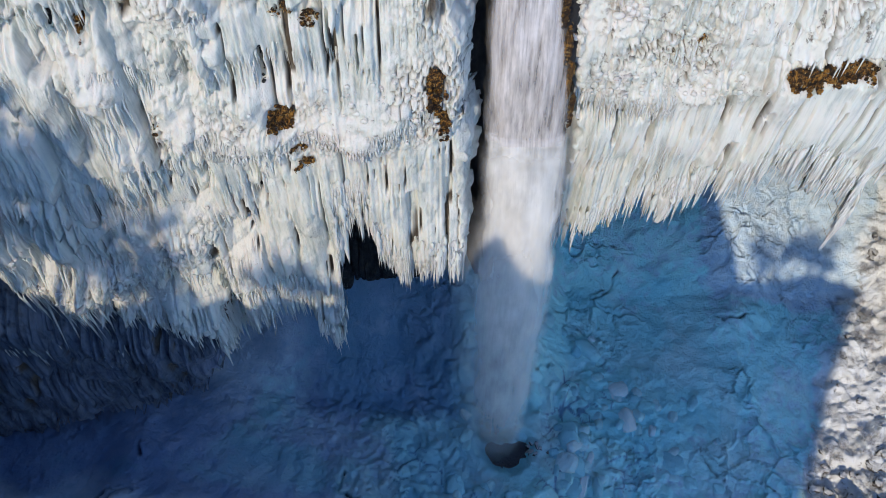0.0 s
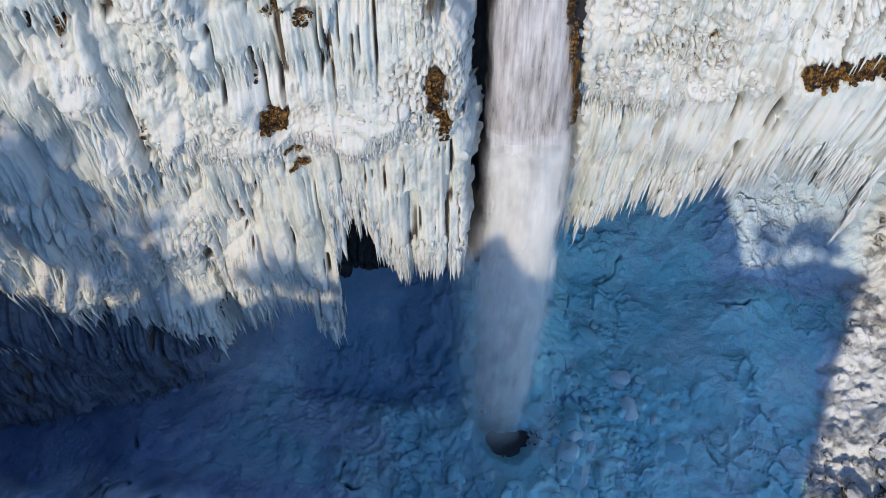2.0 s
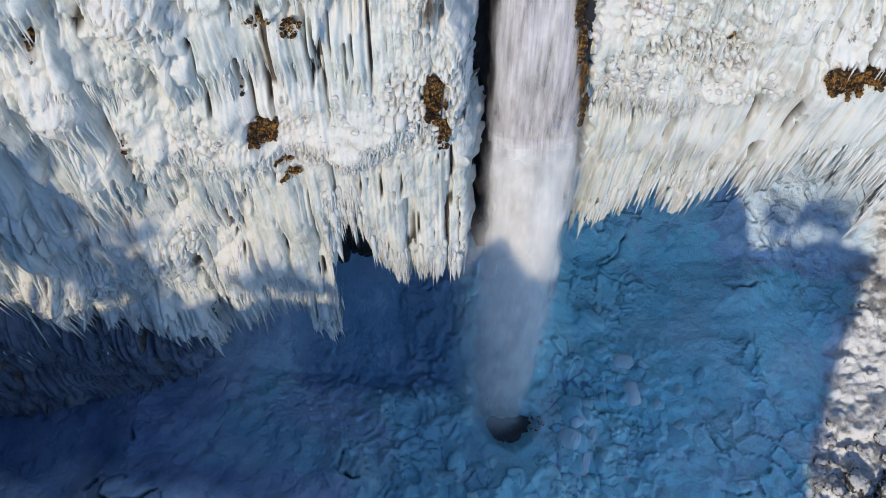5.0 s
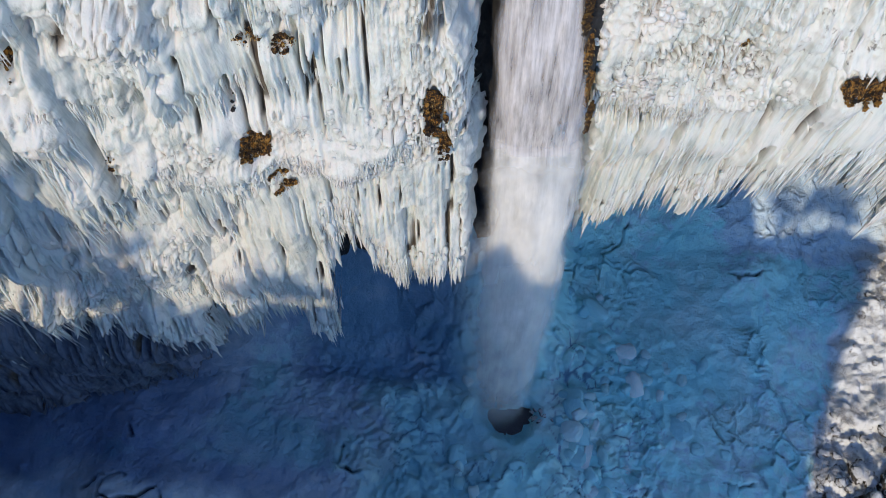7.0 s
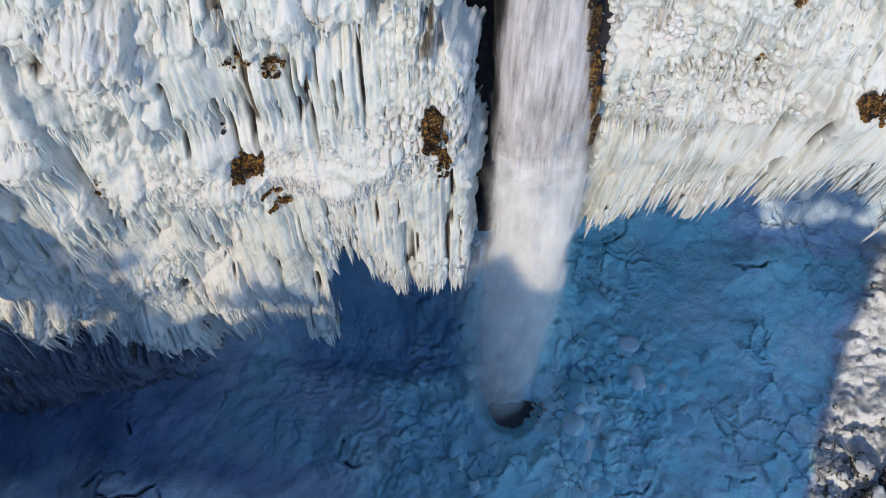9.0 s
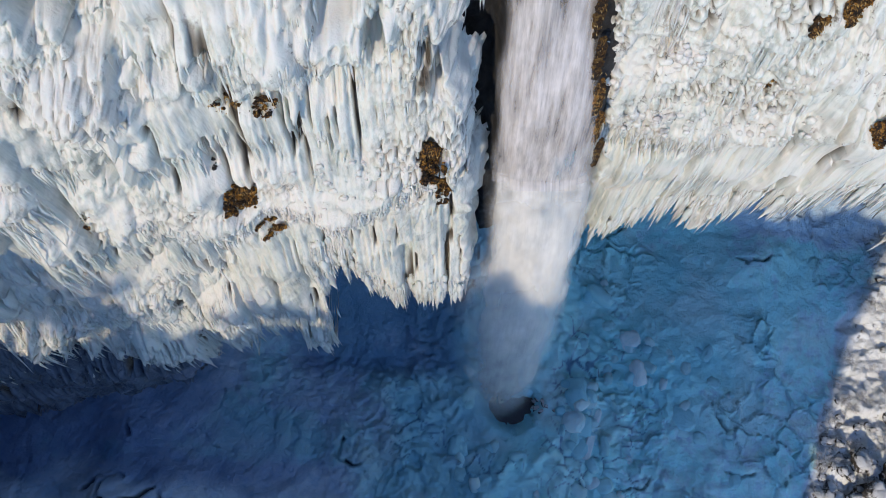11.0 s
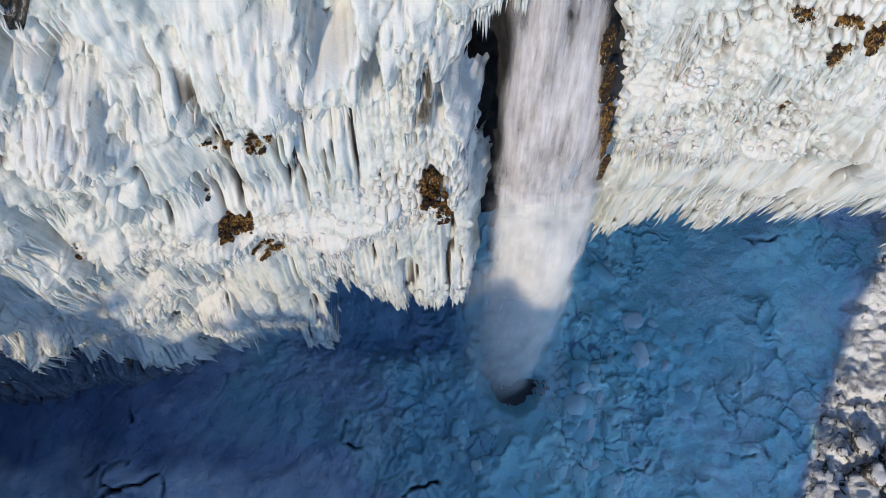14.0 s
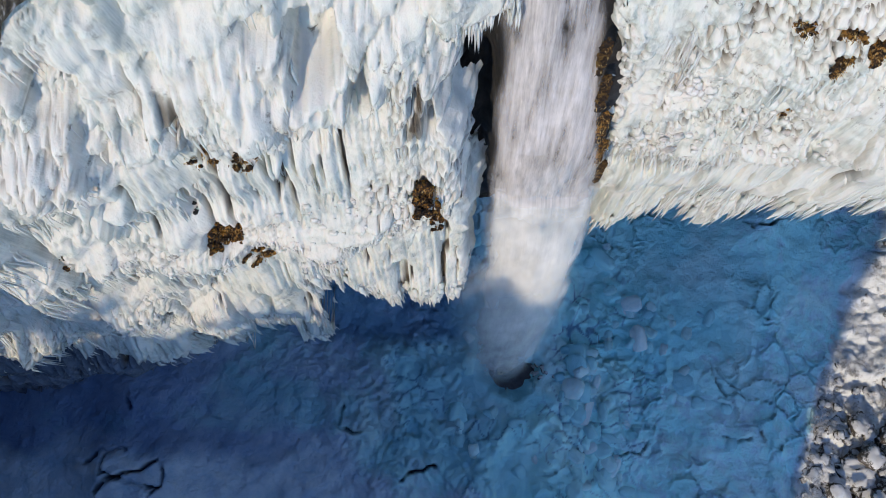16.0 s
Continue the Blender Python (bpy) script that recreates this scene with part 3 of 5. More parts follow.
def relief_left(x, z):
    wob = wobble_left(x)
    big = big_left(x)
    lu = lumps(x, z, 12)
    ledge = np.exp(-((z - 50.8 - wob) / 2.1) ** 2) * smooth(-20, -12, x)
    edge = smooth(-4.8, -2.2, x)                                   # the knobbly edge beside the water
    mound = np.exp(-((x + 17.5) / 2.6) ** 2 - ((z - 40.5) / 3.0) ** 2) + 0.8 * np.exp(-((x + 27) / 3.0) ** 2 - ((z - 36) / 1.8) ** 2) + 0.7 * np.exp(-((x + 23) / 2.0) ** 2 - ((z - 37) / 1.6) ** 2)
    mound = mound + 0.7 * np.exp(-((x + 14) / 2.2) ** 2 - ((z - 61) / 2.0) ** 2) + 0.8 * np.exp(-((x + 4.6) / 1.8) ** 2 - ((z - 61.5) / 2.5) ** 2) + 0.6 * np.exp(-((x + 19) / 2) ** 2 - ((z - 56) / 1.6) ** 2)
    snowy = np.clip(ledge + 0.6 * smooth(58, 62, z) + 0.7 * edge * smooth(46, 50, z) + 0.8 * mound + 0.7 * smooth(0.5, 0.9, fbm(x * 0.14, z * 0.2, 3, 70)), 0, 1)
    dr, shelf = drapes(x, z, 300)
    tg = tongues(x, z, TONGUES)
    small, small_shelf = drapes(x * 2.1, 58 + (z - 58) * 2.1, 320)
    high = smooth(57.5, 60.5, z)
    free = (1 - 0.8 * ledge) * np.where(x > -13, 0.3 + 0.5 * smooth(57, 61, z), 1.0)
    keep = (1 - 0.75 * shelf * free) * (1 - 0.75 * snowy) * (1 - 0.7 * smooth(0.3, 0.9, tg)) * (1 - 0.8 * edge * smooth(45, 48, z) * (1 - 0.75 * smooth(53.5, 55, z)))
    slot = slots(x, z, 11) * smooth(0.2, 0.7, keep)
    ribs = flutes(x, z, 11) * keep - 0.7 * slot
    peb, gap = pebbles(x, z, 14)
    peb2, gap2 = pebbles(x, z, 15)
    z_peb, z_peb2 = edge * smooth(46, 49, z) * (1 - 0.85 * smooth(53, 54.5, z)) + np.exp(-((x + 0.7) / 0.9) ** 2 - ((z - 58) / 2.6) ** 2), np.clip(mound + 0.6 * ledge * smooth(-0.1, 0.3, vn(x * 0.35, z * 0.4, 16)), 0, 1)
    rim = np.exp(-((z - 53.3 - 0.6 * wob) / 0.8) ** 2) * smooth(-14, -11, x) * (1 - smooth(-4.5, -3, x))
    out = ribs + lu * (0.04 + 0.75 * snowy) + 0.9 * ledge + 0.5 * rim + 1.3 * mound + (free + 0.7 * (1 - smooth(-15, -12, x)) * (1 - smooth(46, 49, z))) * dr - 0.3 + 0.9 * tg + 0.62 * small * (0.8 * high + 0.35 * (1 - smooth(-15, -12, x)) * (1 - high))
    out = out + z_peb * peb + 0.8 * z_peb2 * peb2
    tongue = np.exp(-((x - 1.6) / 0.75) ** 2) * smooth(32, 35, z) * (1 - smooth(46, 49, z))
    out = out * (1 - 0.6 * tongue) + tongue * (0.7 + 0.7 * lu)
    out = out + 1.0 * np.exp(-((x - 1.3) / 1.1) ** 2 - ((z - 54.8) / 1.9) ** 2) + 0.8 * np.exp(-((x - 1.2) / 0.9) ** 2 - ((z - 50) / 1.3) ** 2)
    out = out + 0.10 * fbm(x * 1.3, z * 1.1, 3, 9) + 0.9 * fbm(x * 0.14, z * 0.11, 3, 5)
    out = out - settle_left(x, z)
    back = recess(x, z, 59.6 + 0.6 * big, 0.9, 2.6, 0.5, 1.0, 27, 0.5) * smooth(-0.1, 0.4, vn(x * 0.2 + 9, 0 * x, 32))
    back = back + recess(x, z, 49.2 + 0.6 * wob, 0.6, 1.2, 0.35, 0.9, 23) * smooth(-15, -12, x) * smooth(-0.3, 0.2, vn(x * 0.5, 0 * x, 33))
    back = back + recess(x, z, 51.6 + 0.8 * wob, 0.45, 0.8, 0.3, 0.7, 29) * smooth(-12, -9, x) * smooth(0.0, 0.3, vn(x * 0.4 + 5, 0 * x, 34))
    back = back + recess(x, z, 45.5 + big, 1.4, 3.2, 0.6, 3.0, 24) * (1 - smooth(-15, -11, x)) * smooth(-0.3, 0.1, vn(x * 0.3, 0 * x, 35))
    back = back + recess(x, z, 38.6 - big, 1.6, 3.4, 0.6, 3.2, 25) * (1 - smooth(-16, -12, x)) * smooth(-0.3, 0.1, vn(x * 0.3 + 8, 0 * x, 36))
    back = back + recess(x, z, knots(x, -48, 40, -33, 37, -28, 33.6, -22, 32, -18, 28.5), 2.2, 6.0, 0.9, 2.0, 28) * (1 - smooth(-20.5, -18.5, x))
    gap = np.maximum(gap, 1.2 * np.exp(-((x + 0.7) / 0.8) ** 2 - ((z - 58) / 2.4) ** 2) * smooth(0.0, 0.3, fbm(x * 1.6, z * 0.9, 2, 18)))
    # Dark gap mask: rock, plus shade between icicles put into the colour.
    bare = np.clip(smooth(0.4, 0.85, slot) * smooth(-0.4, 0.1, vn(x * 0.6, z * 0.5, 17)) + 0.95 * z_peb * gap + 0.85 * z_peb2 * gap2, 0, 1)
    return out, back + hollows(x, z, POCKETS_LEFT), bare, np.clip(z_peb + z_peb2 + 0.8 * ledge + 0.5 * smooth(58, 61, z), 0, 1)


def relief_right(x, z):
    wob = wobble_right(x)
    lu = lumps(x, z, 52)
    lip = knots(x, 8, 46.3, 12, 46.5, 19, 47.3, 22, 49.6, 55, 50.0) + 0.5 * wob
    up = smooth(-0.9, 0.9, z - lip)
    knobby = up * np.clip((1 - smooth(15, 20, x)) + 0.85 * smooth(-0.2, 0.3, fbm(x * 0.2, z * 0.25, 3, 71)), 0, 1) * (1 - 0.6 * smooth(20, 26, x) * (1 - smooth(54, 57, z)))
    bare = np.exp(-((x - 9.4) / 0.7) ** 2)                          # the smooth strip beside the water
    dr, shelf = drapes(x, z, 340)
    zone = up * (0.25 + 0.45 * smooth(14, 22, x))
    keep = (0.85 - 0.6 * up * (1 - smooth(18, 24, x))) * (1 - 0.6 * zone * shelf)
    peb, gap = pebbles(x, z, 53)
    peb, gap = peb * knobby * (1 - bare), gap * knobby * (1 - bare)
    # broad milky sheets below, each swelling over its neighbours
    d, r = cells_1d(x / 3.1 + 0.2 * vn(x * 0.3, z * 0.06, 47), 49)
    sheet = (1 - up) * (0.9 * (0.2 + 0.8 * r) * np.sqrt(np.maximum(0, 1 - d ** 3)) + 0.5)
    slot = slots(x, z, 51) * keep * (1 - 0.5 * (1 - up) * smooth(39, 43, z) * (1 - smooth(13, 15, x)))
    ribs = flutes(x, z, 51) * keep * (1 - 0.55 * (1 - up) * smooth(36, 42, z)) - 0.9 * slot
    out = ribs + lu * 0.35 * up + peb + 0.8 * zone * dr + sheet + 0.7 * fbm(x * 0.15, z * 0.10, 3, 45) + up * 0.12 * fbm(x * 1.3, z * 1.3, 3, 48)
    out = out + 0.35 * np.exp(-((z - lip - 0.6) / 1.2) ** 2) * smooth(11, 14, x)
    out = out - 0.15 - (0.95 + 0.5 * (1 - smooth(14, 18, x))) * (1 - smooth(37, 44, z))
    back = recess(x, z, 46.6 + 0.3 * wob, 1.3, 1.6, 0.4, 1.2, 61) * (1 - smooth(13, 15, x))
    back = back + recess(x, z, 51.6 + 0.4 * wob, 1.0, 2.2, 0.6, 0.4, 62) * smooth(20.5, 22.5, x)
    back = back + recess(x, z, 56.2 + 2 * wob, 0.7, 2.2, 0.6, 1.6, 63) * smooth(17, 20, x)
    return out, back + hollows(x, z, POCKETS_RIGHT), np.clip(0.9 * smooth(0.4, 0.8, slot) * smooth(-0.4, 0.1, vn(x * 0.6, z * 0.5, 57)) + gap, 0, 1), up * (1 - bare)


def surface_left(x, z, relief=None):
    out, back = (relief or relief_left(x, z))[:2]
    tip = tips_left(x) + 0.7 - spikes(x, 1.9, 1.8, 85) - spikes(x, 0.5, 2.2, 81)
    hang = smooth(0, 0.3, z - tip)
    return face_y(x, z) - (out - 0.5) + back + (1 - hang) * (14 + 1.5 * fbm(x * 0.2, z * 0.2, 3, 90))


def surface_right(x, z, relief=None):
    out, back = (relief or relief_right(x, z))[:2]
    tip = tips_right(x) + 2.2 - spikes(x, 2.7, 4.6, 84) - spikes(x, 0.5, 2.0, 82)
    hang = smooth(0, 0.3, z - tip)
    return face_y(x, z) - (out - 0.5) + back + (1 - hang) * (26 + 1.5 * fbm(x * 0.2, z * 0.2, 3, 91))


def surface_rock(x, z):
    f, g, r = cells(x * 0.8, z * 0.5, 95)
    return face_y(np.clip(x, 2.0, 9), z) + 0.6 + 0.5 * r - 0.5 * fbm(x * 0.5, z * 0.3, 4, 96) + 2.6 * (1 - smooth(2.4, 3.6, x)) + 2.0 * smooth(8.3, 9.4, x) + 9 * (1 - smooth(42.5, 44.5, z))


def rim_z(x):
    return 66.0 + 0.5 * vn(x * 0.3, 0 * x, 99) - 0.1 + 2.4 * smooth(-13, -10.4, x)


LOW = np.linspace(-4, 9.6, 16)


def edge_left(x, z):
    """Bends the sheet's last metres so that its edge beside the water swings in and out."""
    e = knots(z, 30, 2.3, 33, 2.4, 46, 2.3, 50, 1.8, 54, 1.8, 55, 1.7, 56.4, 1.1, 57.4, 0.4, 58.4, 0.0, 59.4, 0.4, 60.6, 2.8, 66, 3.2)
    e = e + 0.25 * vn(z * 0.9, 0 * z, 76) + 0.12 * vn(z * 3, 0 * z, 77)
    return x + (e - 2.3) * smooth(-1.5, 2.3, x)


def edge_right(x, z):
    e = knots(z, 28, 9.3, 44, 9.3, 47, 8.7, 50, 8.25, 53, 7.9, 55.5, 7.5, 58.7, 6.9, 60.5, 6.3, 66, 5.4) + 0.2 * vn(z * 0.8, 0 * z, 78) + 0.1 * vn(z * 3, 0 * z, 79)
    return x + (e - 9.0) * (1 - smooth(9.0, 14, x))


def cliff(name, surface, bend, x0, x1, step, z_step, label, material):
    xs = np.linspace(x0, x1, int((x1 - x0) / step) + 1)
    zs = np.concatenate([LOW, np.arange(10, 62, z_step), np.linspace(62, 66, 36)])
    X, Z = np.meshgrid(xs, zs)
    Z = Z + smooth(60, 66, Z) * (rim_z(X) - 66)
    side = 2.6 * (1 - smooth(59.0, 60.2, Z)) * smooth(1.0, 2.3, X) ** 2 if bend is edge_left else 2.6 * (1 - smooth(9.0, 9.9, X)) ** 2 if bend is edge_right else 0.0
    if bend:
        X = bend(X, Z)
    relief = relief_left(X, Z) if bend is edge_left else relief_right(X, Z) if bend is edge_right else None
    Y = (surface(X, Z, relief) if relief else surface(X, Z)) + side
    if bend:                                                       # knobs on the flanks that face the water
        f, _, r = cells(Y * 0.9, Z * 0.8, 88)
        f2, _, r2 = cells(Y * 2.2, Z * 2.0, 89)
        X = X + (smooth(0.2, 1.6, X) if bend is edge_left else -(1 - smooth(9.3, 10.6, X))) * (0.45 * np.sqrt(np.maximum(0, 1 - f * f)) * r + 0.22 * np.sqrt(np.maximum(0, 1 - f2 * f2)) * r2 - 0.25) * (Z > 30)
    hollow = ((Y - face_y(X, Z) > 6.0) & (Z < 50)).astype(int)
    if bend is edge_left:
        # Below the ledge line the sheet takes the ice darkened for shade.
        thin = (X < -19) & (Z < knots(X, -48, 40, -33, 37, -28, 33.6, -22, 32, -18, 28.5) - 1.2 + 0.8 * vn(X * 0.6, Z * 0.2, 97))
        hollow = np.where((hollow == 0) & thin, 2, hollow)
    bare, grit_and_shade = relief[2:] if relief else (0 * X, 0 * X)
    ob = new(name, grid_mesh(name, np.stack([X, Y, Z], -1), material, [("gap_rock_and_shade", bare), ("grit_and_shade", grit_and_shade)], second=(ROCK, SHADED_THIN_ICE), where=hollow))
    return tagged(ob, label, "cliff", kind="structure")


wall_left = cliff("wall_ice_left", surface_left, edge_left, -48, 2.3, 0.065, 0.13, "frozen cliff face hung with white ice and frosted ledges", ICE)
wall_right = cliff("wall_ice_right", surface_right, edge_right, 9.0, 55, 0.075, 0.14, "frozen cliff face of knobbly white ice above a draped curtain", ICE)
wall_rock = cliff("wall_rock", surface_rock, None, -1.0, 9.8, 0.15, 0.2, "dark wet basalt behind the falling water", ROCK)


# the plateau above the cliff, and the unseen canyon wall that closes and shades the place
def plateau():
    xs = np.concatenate([np.linspace(-400, -50, 12), np.linspace(-48, 55, 240), np.linspace(60, 400, 12)])
    ys = np.concatenate([[0.0], np.linspace(0.4, 12, 50), [30, 80, 200, 600]])
    X, V = np.meshgrid(xs, ys)
    XC, ZT = np.clip(X, -47.9, 54.9), np.full(X.shape, 66.0)
    start = np.where(X < 2.6, surface_left(XC, ZT), np.where(X > 6.5, surface_right(np.maximum(XC, 9.0), ZT), face_y(XC, ZT))) - 0.05
    Y = start + V
    Z = rim_z(X) + 0.45 * fbm(X * 0.5, Y * 0.5, 4, 100) * smooth(0, 1, V) + 0.25 * smooth(0.2, 1.5, V) + 0.02 * V
    slot = smooth(2.2, 3.0, X) * (1 - smooth(6.0, 6.6, X))          # the stream's bed
    Z = Z - slot * 4.5
    return tagged(new("plateau", grid_mesh("plateau", np.stack([X, Y, Z], -1), RIM)), "brown rocky plateau edge with dead grass and patchy snow", "ground", kind="structure")


plateau()


def canyon_wall(name, corners, rim_lift, label, nose=None):
    """A wall of the box canyon along its plan; the unseen one behind shades the pool."""
    c = np.array(corners, float)
    d = np.concatenate([[0], np.cumsum(np.hypot(*np.diff(c, axis=0).T))])
    s = np.linspace(0, d[-1], int(d[-1] / 0.35))
    v = np.linspace(0, 1, 50)
    S, V = np.meshgrid(s, v)
    PX, PY = np.interp(S, d, c[:, 0]), np.interp(S, d, c[:, 1])
    TX, TY = np.gradient(PX, axis=1), np.gradient(PY, axis=1)
    ln = np.hypot(TX, TY) + 1e-6
    rim = 66 + rim_lift(PX, S)
    Z = -8 + V * (rim + 8)
    out = 1.6 * fbm(S * 0.1, Z * 0.12, 4, 112) + 0.6 * vn(S * 0.5, Z * 0.05, 113)
    P = np.stack([PX + TY / ln * out + (nose(PX, PY, Z) if nose else 0), PY - TX / ln * out, Z], -1)
    back = P[-1:].copy()
    back[0, :, 0] -= 25 * TY[0] / ln[0] + (10 * np.exp(-(np.hypot(PX[0] - 16.8, PY[0] + 25) / 9) ** 2) if nose else 0)
    back[0, :, 1] += 25 * TX[0] / ln[0]
    back[..., 2] -= 3
    return tagged(new(name, grid_mesh(name, np.concatenate([P, back]), BASALT)), label, "cliff", kind="structure")


# Unseen rim heights, raised and notched to place the shade and hide sky.
def shade_rim(px, s):
    return 12 * (1 - smooth(-48.2, -47.2, px)) + 0.8 * vn(s * 0.12, 0 * s, 110) + 0.8 * vn(s * 0.5, 0 * s, 111) + 0.9 * vn(s * 1.6, 0 * s, 112) + 7.5 * np.exp(-((px + 19.6) / 1.3) ** 2) + 3 * smooth(-20, -18.5, px) * (1 - smooth(-15.5, -13, px)) - 2 * smooth(-21, -13, px) - 10 * smooth(-4, 3, px) - 7 * smooth(4, 7, px) - 6 * (1 - smooth(-45, -40, px))


def shade_edge_nose(px, py, z):
    """Bulges the unseen corner's foot and brow round a hollow, to shape its shadow."""
    return np.exp(-(np.hypot(px - 16.8, py + 25) / 6) ** 2) * knots(z, -8, 6, 18, 5.5, 27, 4.0, 33, 0, 36, -0.5, 42, 4.5, 46, 6.0, 60, 6.0)


canyon_wall("wall_canyon_shady", [(-40, -170), (-8.6, -84), (16.8, -25), (0, -25), (-25, -25), (-40, -23), (-47, -8), (-48.5, 12), (-49, 25)], shade_rim, "unseen dark basalt canyon wall set to throw the shade", shade_edge_nose)
canyon_wall("wall_canyon_sunny", [(54, 39), (80, 60), (150, 80), (260, 60)], lambda px, s: 1.5 * vn(s * 0.1, 0 * s, 117), "dark basalt canyon wall downstream")


# ---------------------------------------------------------------- the ground
BASE = (7.1, 28.6)


def ground_z(x, y):
    z = knots(x, -90, 20, -60, 15, -44, 11.5, -30, 10.5, -24, 8, -17, 4.8, -10, 2.2, 0, 0.6, 8, 0.2, 21, -2.5, 36, -2.2, 45, -5.5, 60, -3, 90, -2)
    z = z - 0.12 * (y - 27) * (1 - smooth(-12, 2, x)) * (1 - smooth(35, 45, y))
    z = z + smooth(25, 40, x) * (0.2 * np.clip(y - 33, 0, 20) - 0.05 * np.clip(26 - y, 0, 30))
    z = z + (1 - smooth(8, 16, x)) * smooth(-24, -16, x) * 0.8 * np.clip(y - 33.5, 0, 30) + smooth(8, 16, x) * 0.42 * np.clip(y - 49, 0, 30)
    return z


# dark breaks in the pool ice: depth and plan
CRACKS = [
    (1.0, [(33.8, 45.6), (34.8, 45.1), (36.6, 45.3), (38.7, 46.2)]),
    (0.7, [(18.9, 48.4), (21.5, 50.0), (22.3, 52.1)]),
    (0.9, [(-10.4, 24.8), (-11.2, 23.0), (-9.6, 22.2), (-8.7, 22.3)]),
    (1.3, [(-4.5, 17.3), (-3.0, 18.2), (-1.0, 18.8)]),
    (1.1, [(-30.9, 18.6), (-29.6, 18.3), (-28.4, 17.6), (-26.3, 17.1)]),
    (0.8, [(-30.6, 20.9), (-31.2, 19.5), (-30.9, 18.6)]),
    (0.8, [(-29.6, 24.6), (-30.2, 26.2)]),
    (1.2, [(-31.6, 17.2), (-30.2, 18.4), (-28.0, 18.8), (-26.6, 19.8)]),
    (0.9, [(-33.0, 19.4), (-31.4, 20.6), (-29.4, 20.9)]),
    (0.7, [(-27.6, 15.8), (-26.2, 17.4), (-26.4, 19.4)]),
    (0.6, [(18.2, 19.8), (20.9, 20.1), (22.2, 21.3)]),
    (0.5, [(30.2, 21.9), (31.8, 21.2), (33.4, 21.8)]),
    (0.5, [(29.4, 29.9), (30.0, 28.4), (30.8, 26.2)]),
]


def ground():
    xs = np.concatenate([np.linspace(-2500, -60, 10), np.arange(-52, 62, 0.17), np.linspace(70, 2500, 10)])
    ys = np.concatenate([np.linspace(-2500, -20, 10), np.arange(6, 64, 0.17), np.linspace(70, 2500, 10)])
    X, Y = np.meshgrid(xs, ys)
    near = smooth(-60, -50, X) * (1 - smooth(60, 68, X)) * smooth(-10, 2, Y) * (1 - smooth(58, 66, Y))
    r = np.hypot(X - BASE[0], Y - BASE[1])
    Z = ground_z(np.clip(X, -60, 70), np.clip(Y, -20, 66))
    wx, wy = X + 1.0 * fbm(X * 0.25, Y * 0.25, 3, 120), Y + 1.0 * fbm(X * 0.25 + 30, Y * 0.25, 3, 121)
    f, g, rid = cells(wx * 0.62, wy * 0.62, 122)
    f2, g2, rid2 = cells(wx * 1.5, wy * 1.5, 123)
    broken = smooth(3.2, 6.5, r) * (1 - smooth(10, 24, r)) * smooth(-0.45, 0.25, fbm(X * 0.12, Y * 0.12, 3, 124) + 0.5)
    dome = 1.15 * np.sqrt(np.maximum(0, 1 - f * f)) * (0.4 + 0.6 * rid) + 0.5 * np.sqrt(np.maximum(0, 1 - f2 * f2)) * rid2
    Z = Z + near * (broken * dome + 0.5 * fbm(X * 0.12, Y * 0.12, 4, 125) + 0.14 * fbm(X * 0.9, Y * 0.9, 4, 126))
    ripple = smooth(-22, -17, X) * (1 - smooth(0, 5, X)) * smooth(27, 31, Y) * (1 - smooth(37, 40, Y))
    Z = Z + near * ripple * 0.13 * fbm(X * 1.7, Y * 2.4, 3, 142)
    seam = np.zeros(X.shape)
    for depth, line in CRACKS:
        q = np.array(line, float)
        jx, jy = X + 0.25 * vn(X * 1.3, Y * 1.3, 128), Y + 0.25 * vn(X * 1.3 + 50, Y * 1.3, 128)
        best = np.full(X.shape, 99.0)
        for a, b in zip(q[:-1], q[1:]):
            k = np.clip(((jx - a[0]) * (b[0] - a[0]) + (jy - a[1]) * (b[1] - a[1])) / ((b - a) @ (b - a)), 0, 1)
            best = np.minimum(best, np.hypot(jx - a[0] - k * (b[0] - a[0]), jy - a[1] - k * (b[1] - a[1])))
        seam = np.maximum(seam, depth * (1 - smooth(0.04, 0.12 + 0.10 * depth, best)) * (0.25 + 0.75 * smooth(-0.4, 0.3, vn(X * 1.4, Y * 1.4, 129))))
        Z = Z + 0.5 * depth * np.exp(-(best / 1.6) ** 2)
    Z = Z - 1.5 * seam
    # thin raised rims of old plates
    f3, g3, rid3 = cells(wx * 0.33, wy * 0.36, 127)
    plate = smooth(0.0, 0.5, fbm(X * 0.11 + 7, Y * 0.11, 3, 136)) * near * (0.25 + 0.75 * smooth(-10, 6, X))
    Z = Z + plate * (0.3 * np.exp(-((g3 - f3 - 0.10) / 0.05) ** 2) - 0.35 * (1 - smooth(0.0, 0.06, g3 - f3)) + 0.25 * rid3)
    # the plunge basin
    ang = np.arctan2(Y - BASE[1], X - BASE[0])
    rb = 2.4 + 0.8 * np.cos(ang) ** 2 + 0.9 * np.exp(-((ang + 1.45) / 0.5) ** 2) + 0.2 * np.sin(2 * ang + 1) + 0.15 * np.sin(5 * ang) + 0.15 * vn(X * 0.9, Y * 0.9, 129)
    Z = Z + near * (0.35 * np.exp(-((r - rb - 0.6) / 1.0) ** 2) - 2.4 * (1 - smooth(rb - 1.8, rb + 0.5, r)))
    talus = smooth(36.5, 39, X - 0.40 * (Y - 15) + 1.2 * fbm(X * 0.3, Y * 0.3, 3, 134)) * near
    Z = Z + near * 0.3 * np.clip(X - 0.40 * (Y - 15) - 37.5, 0, 14)
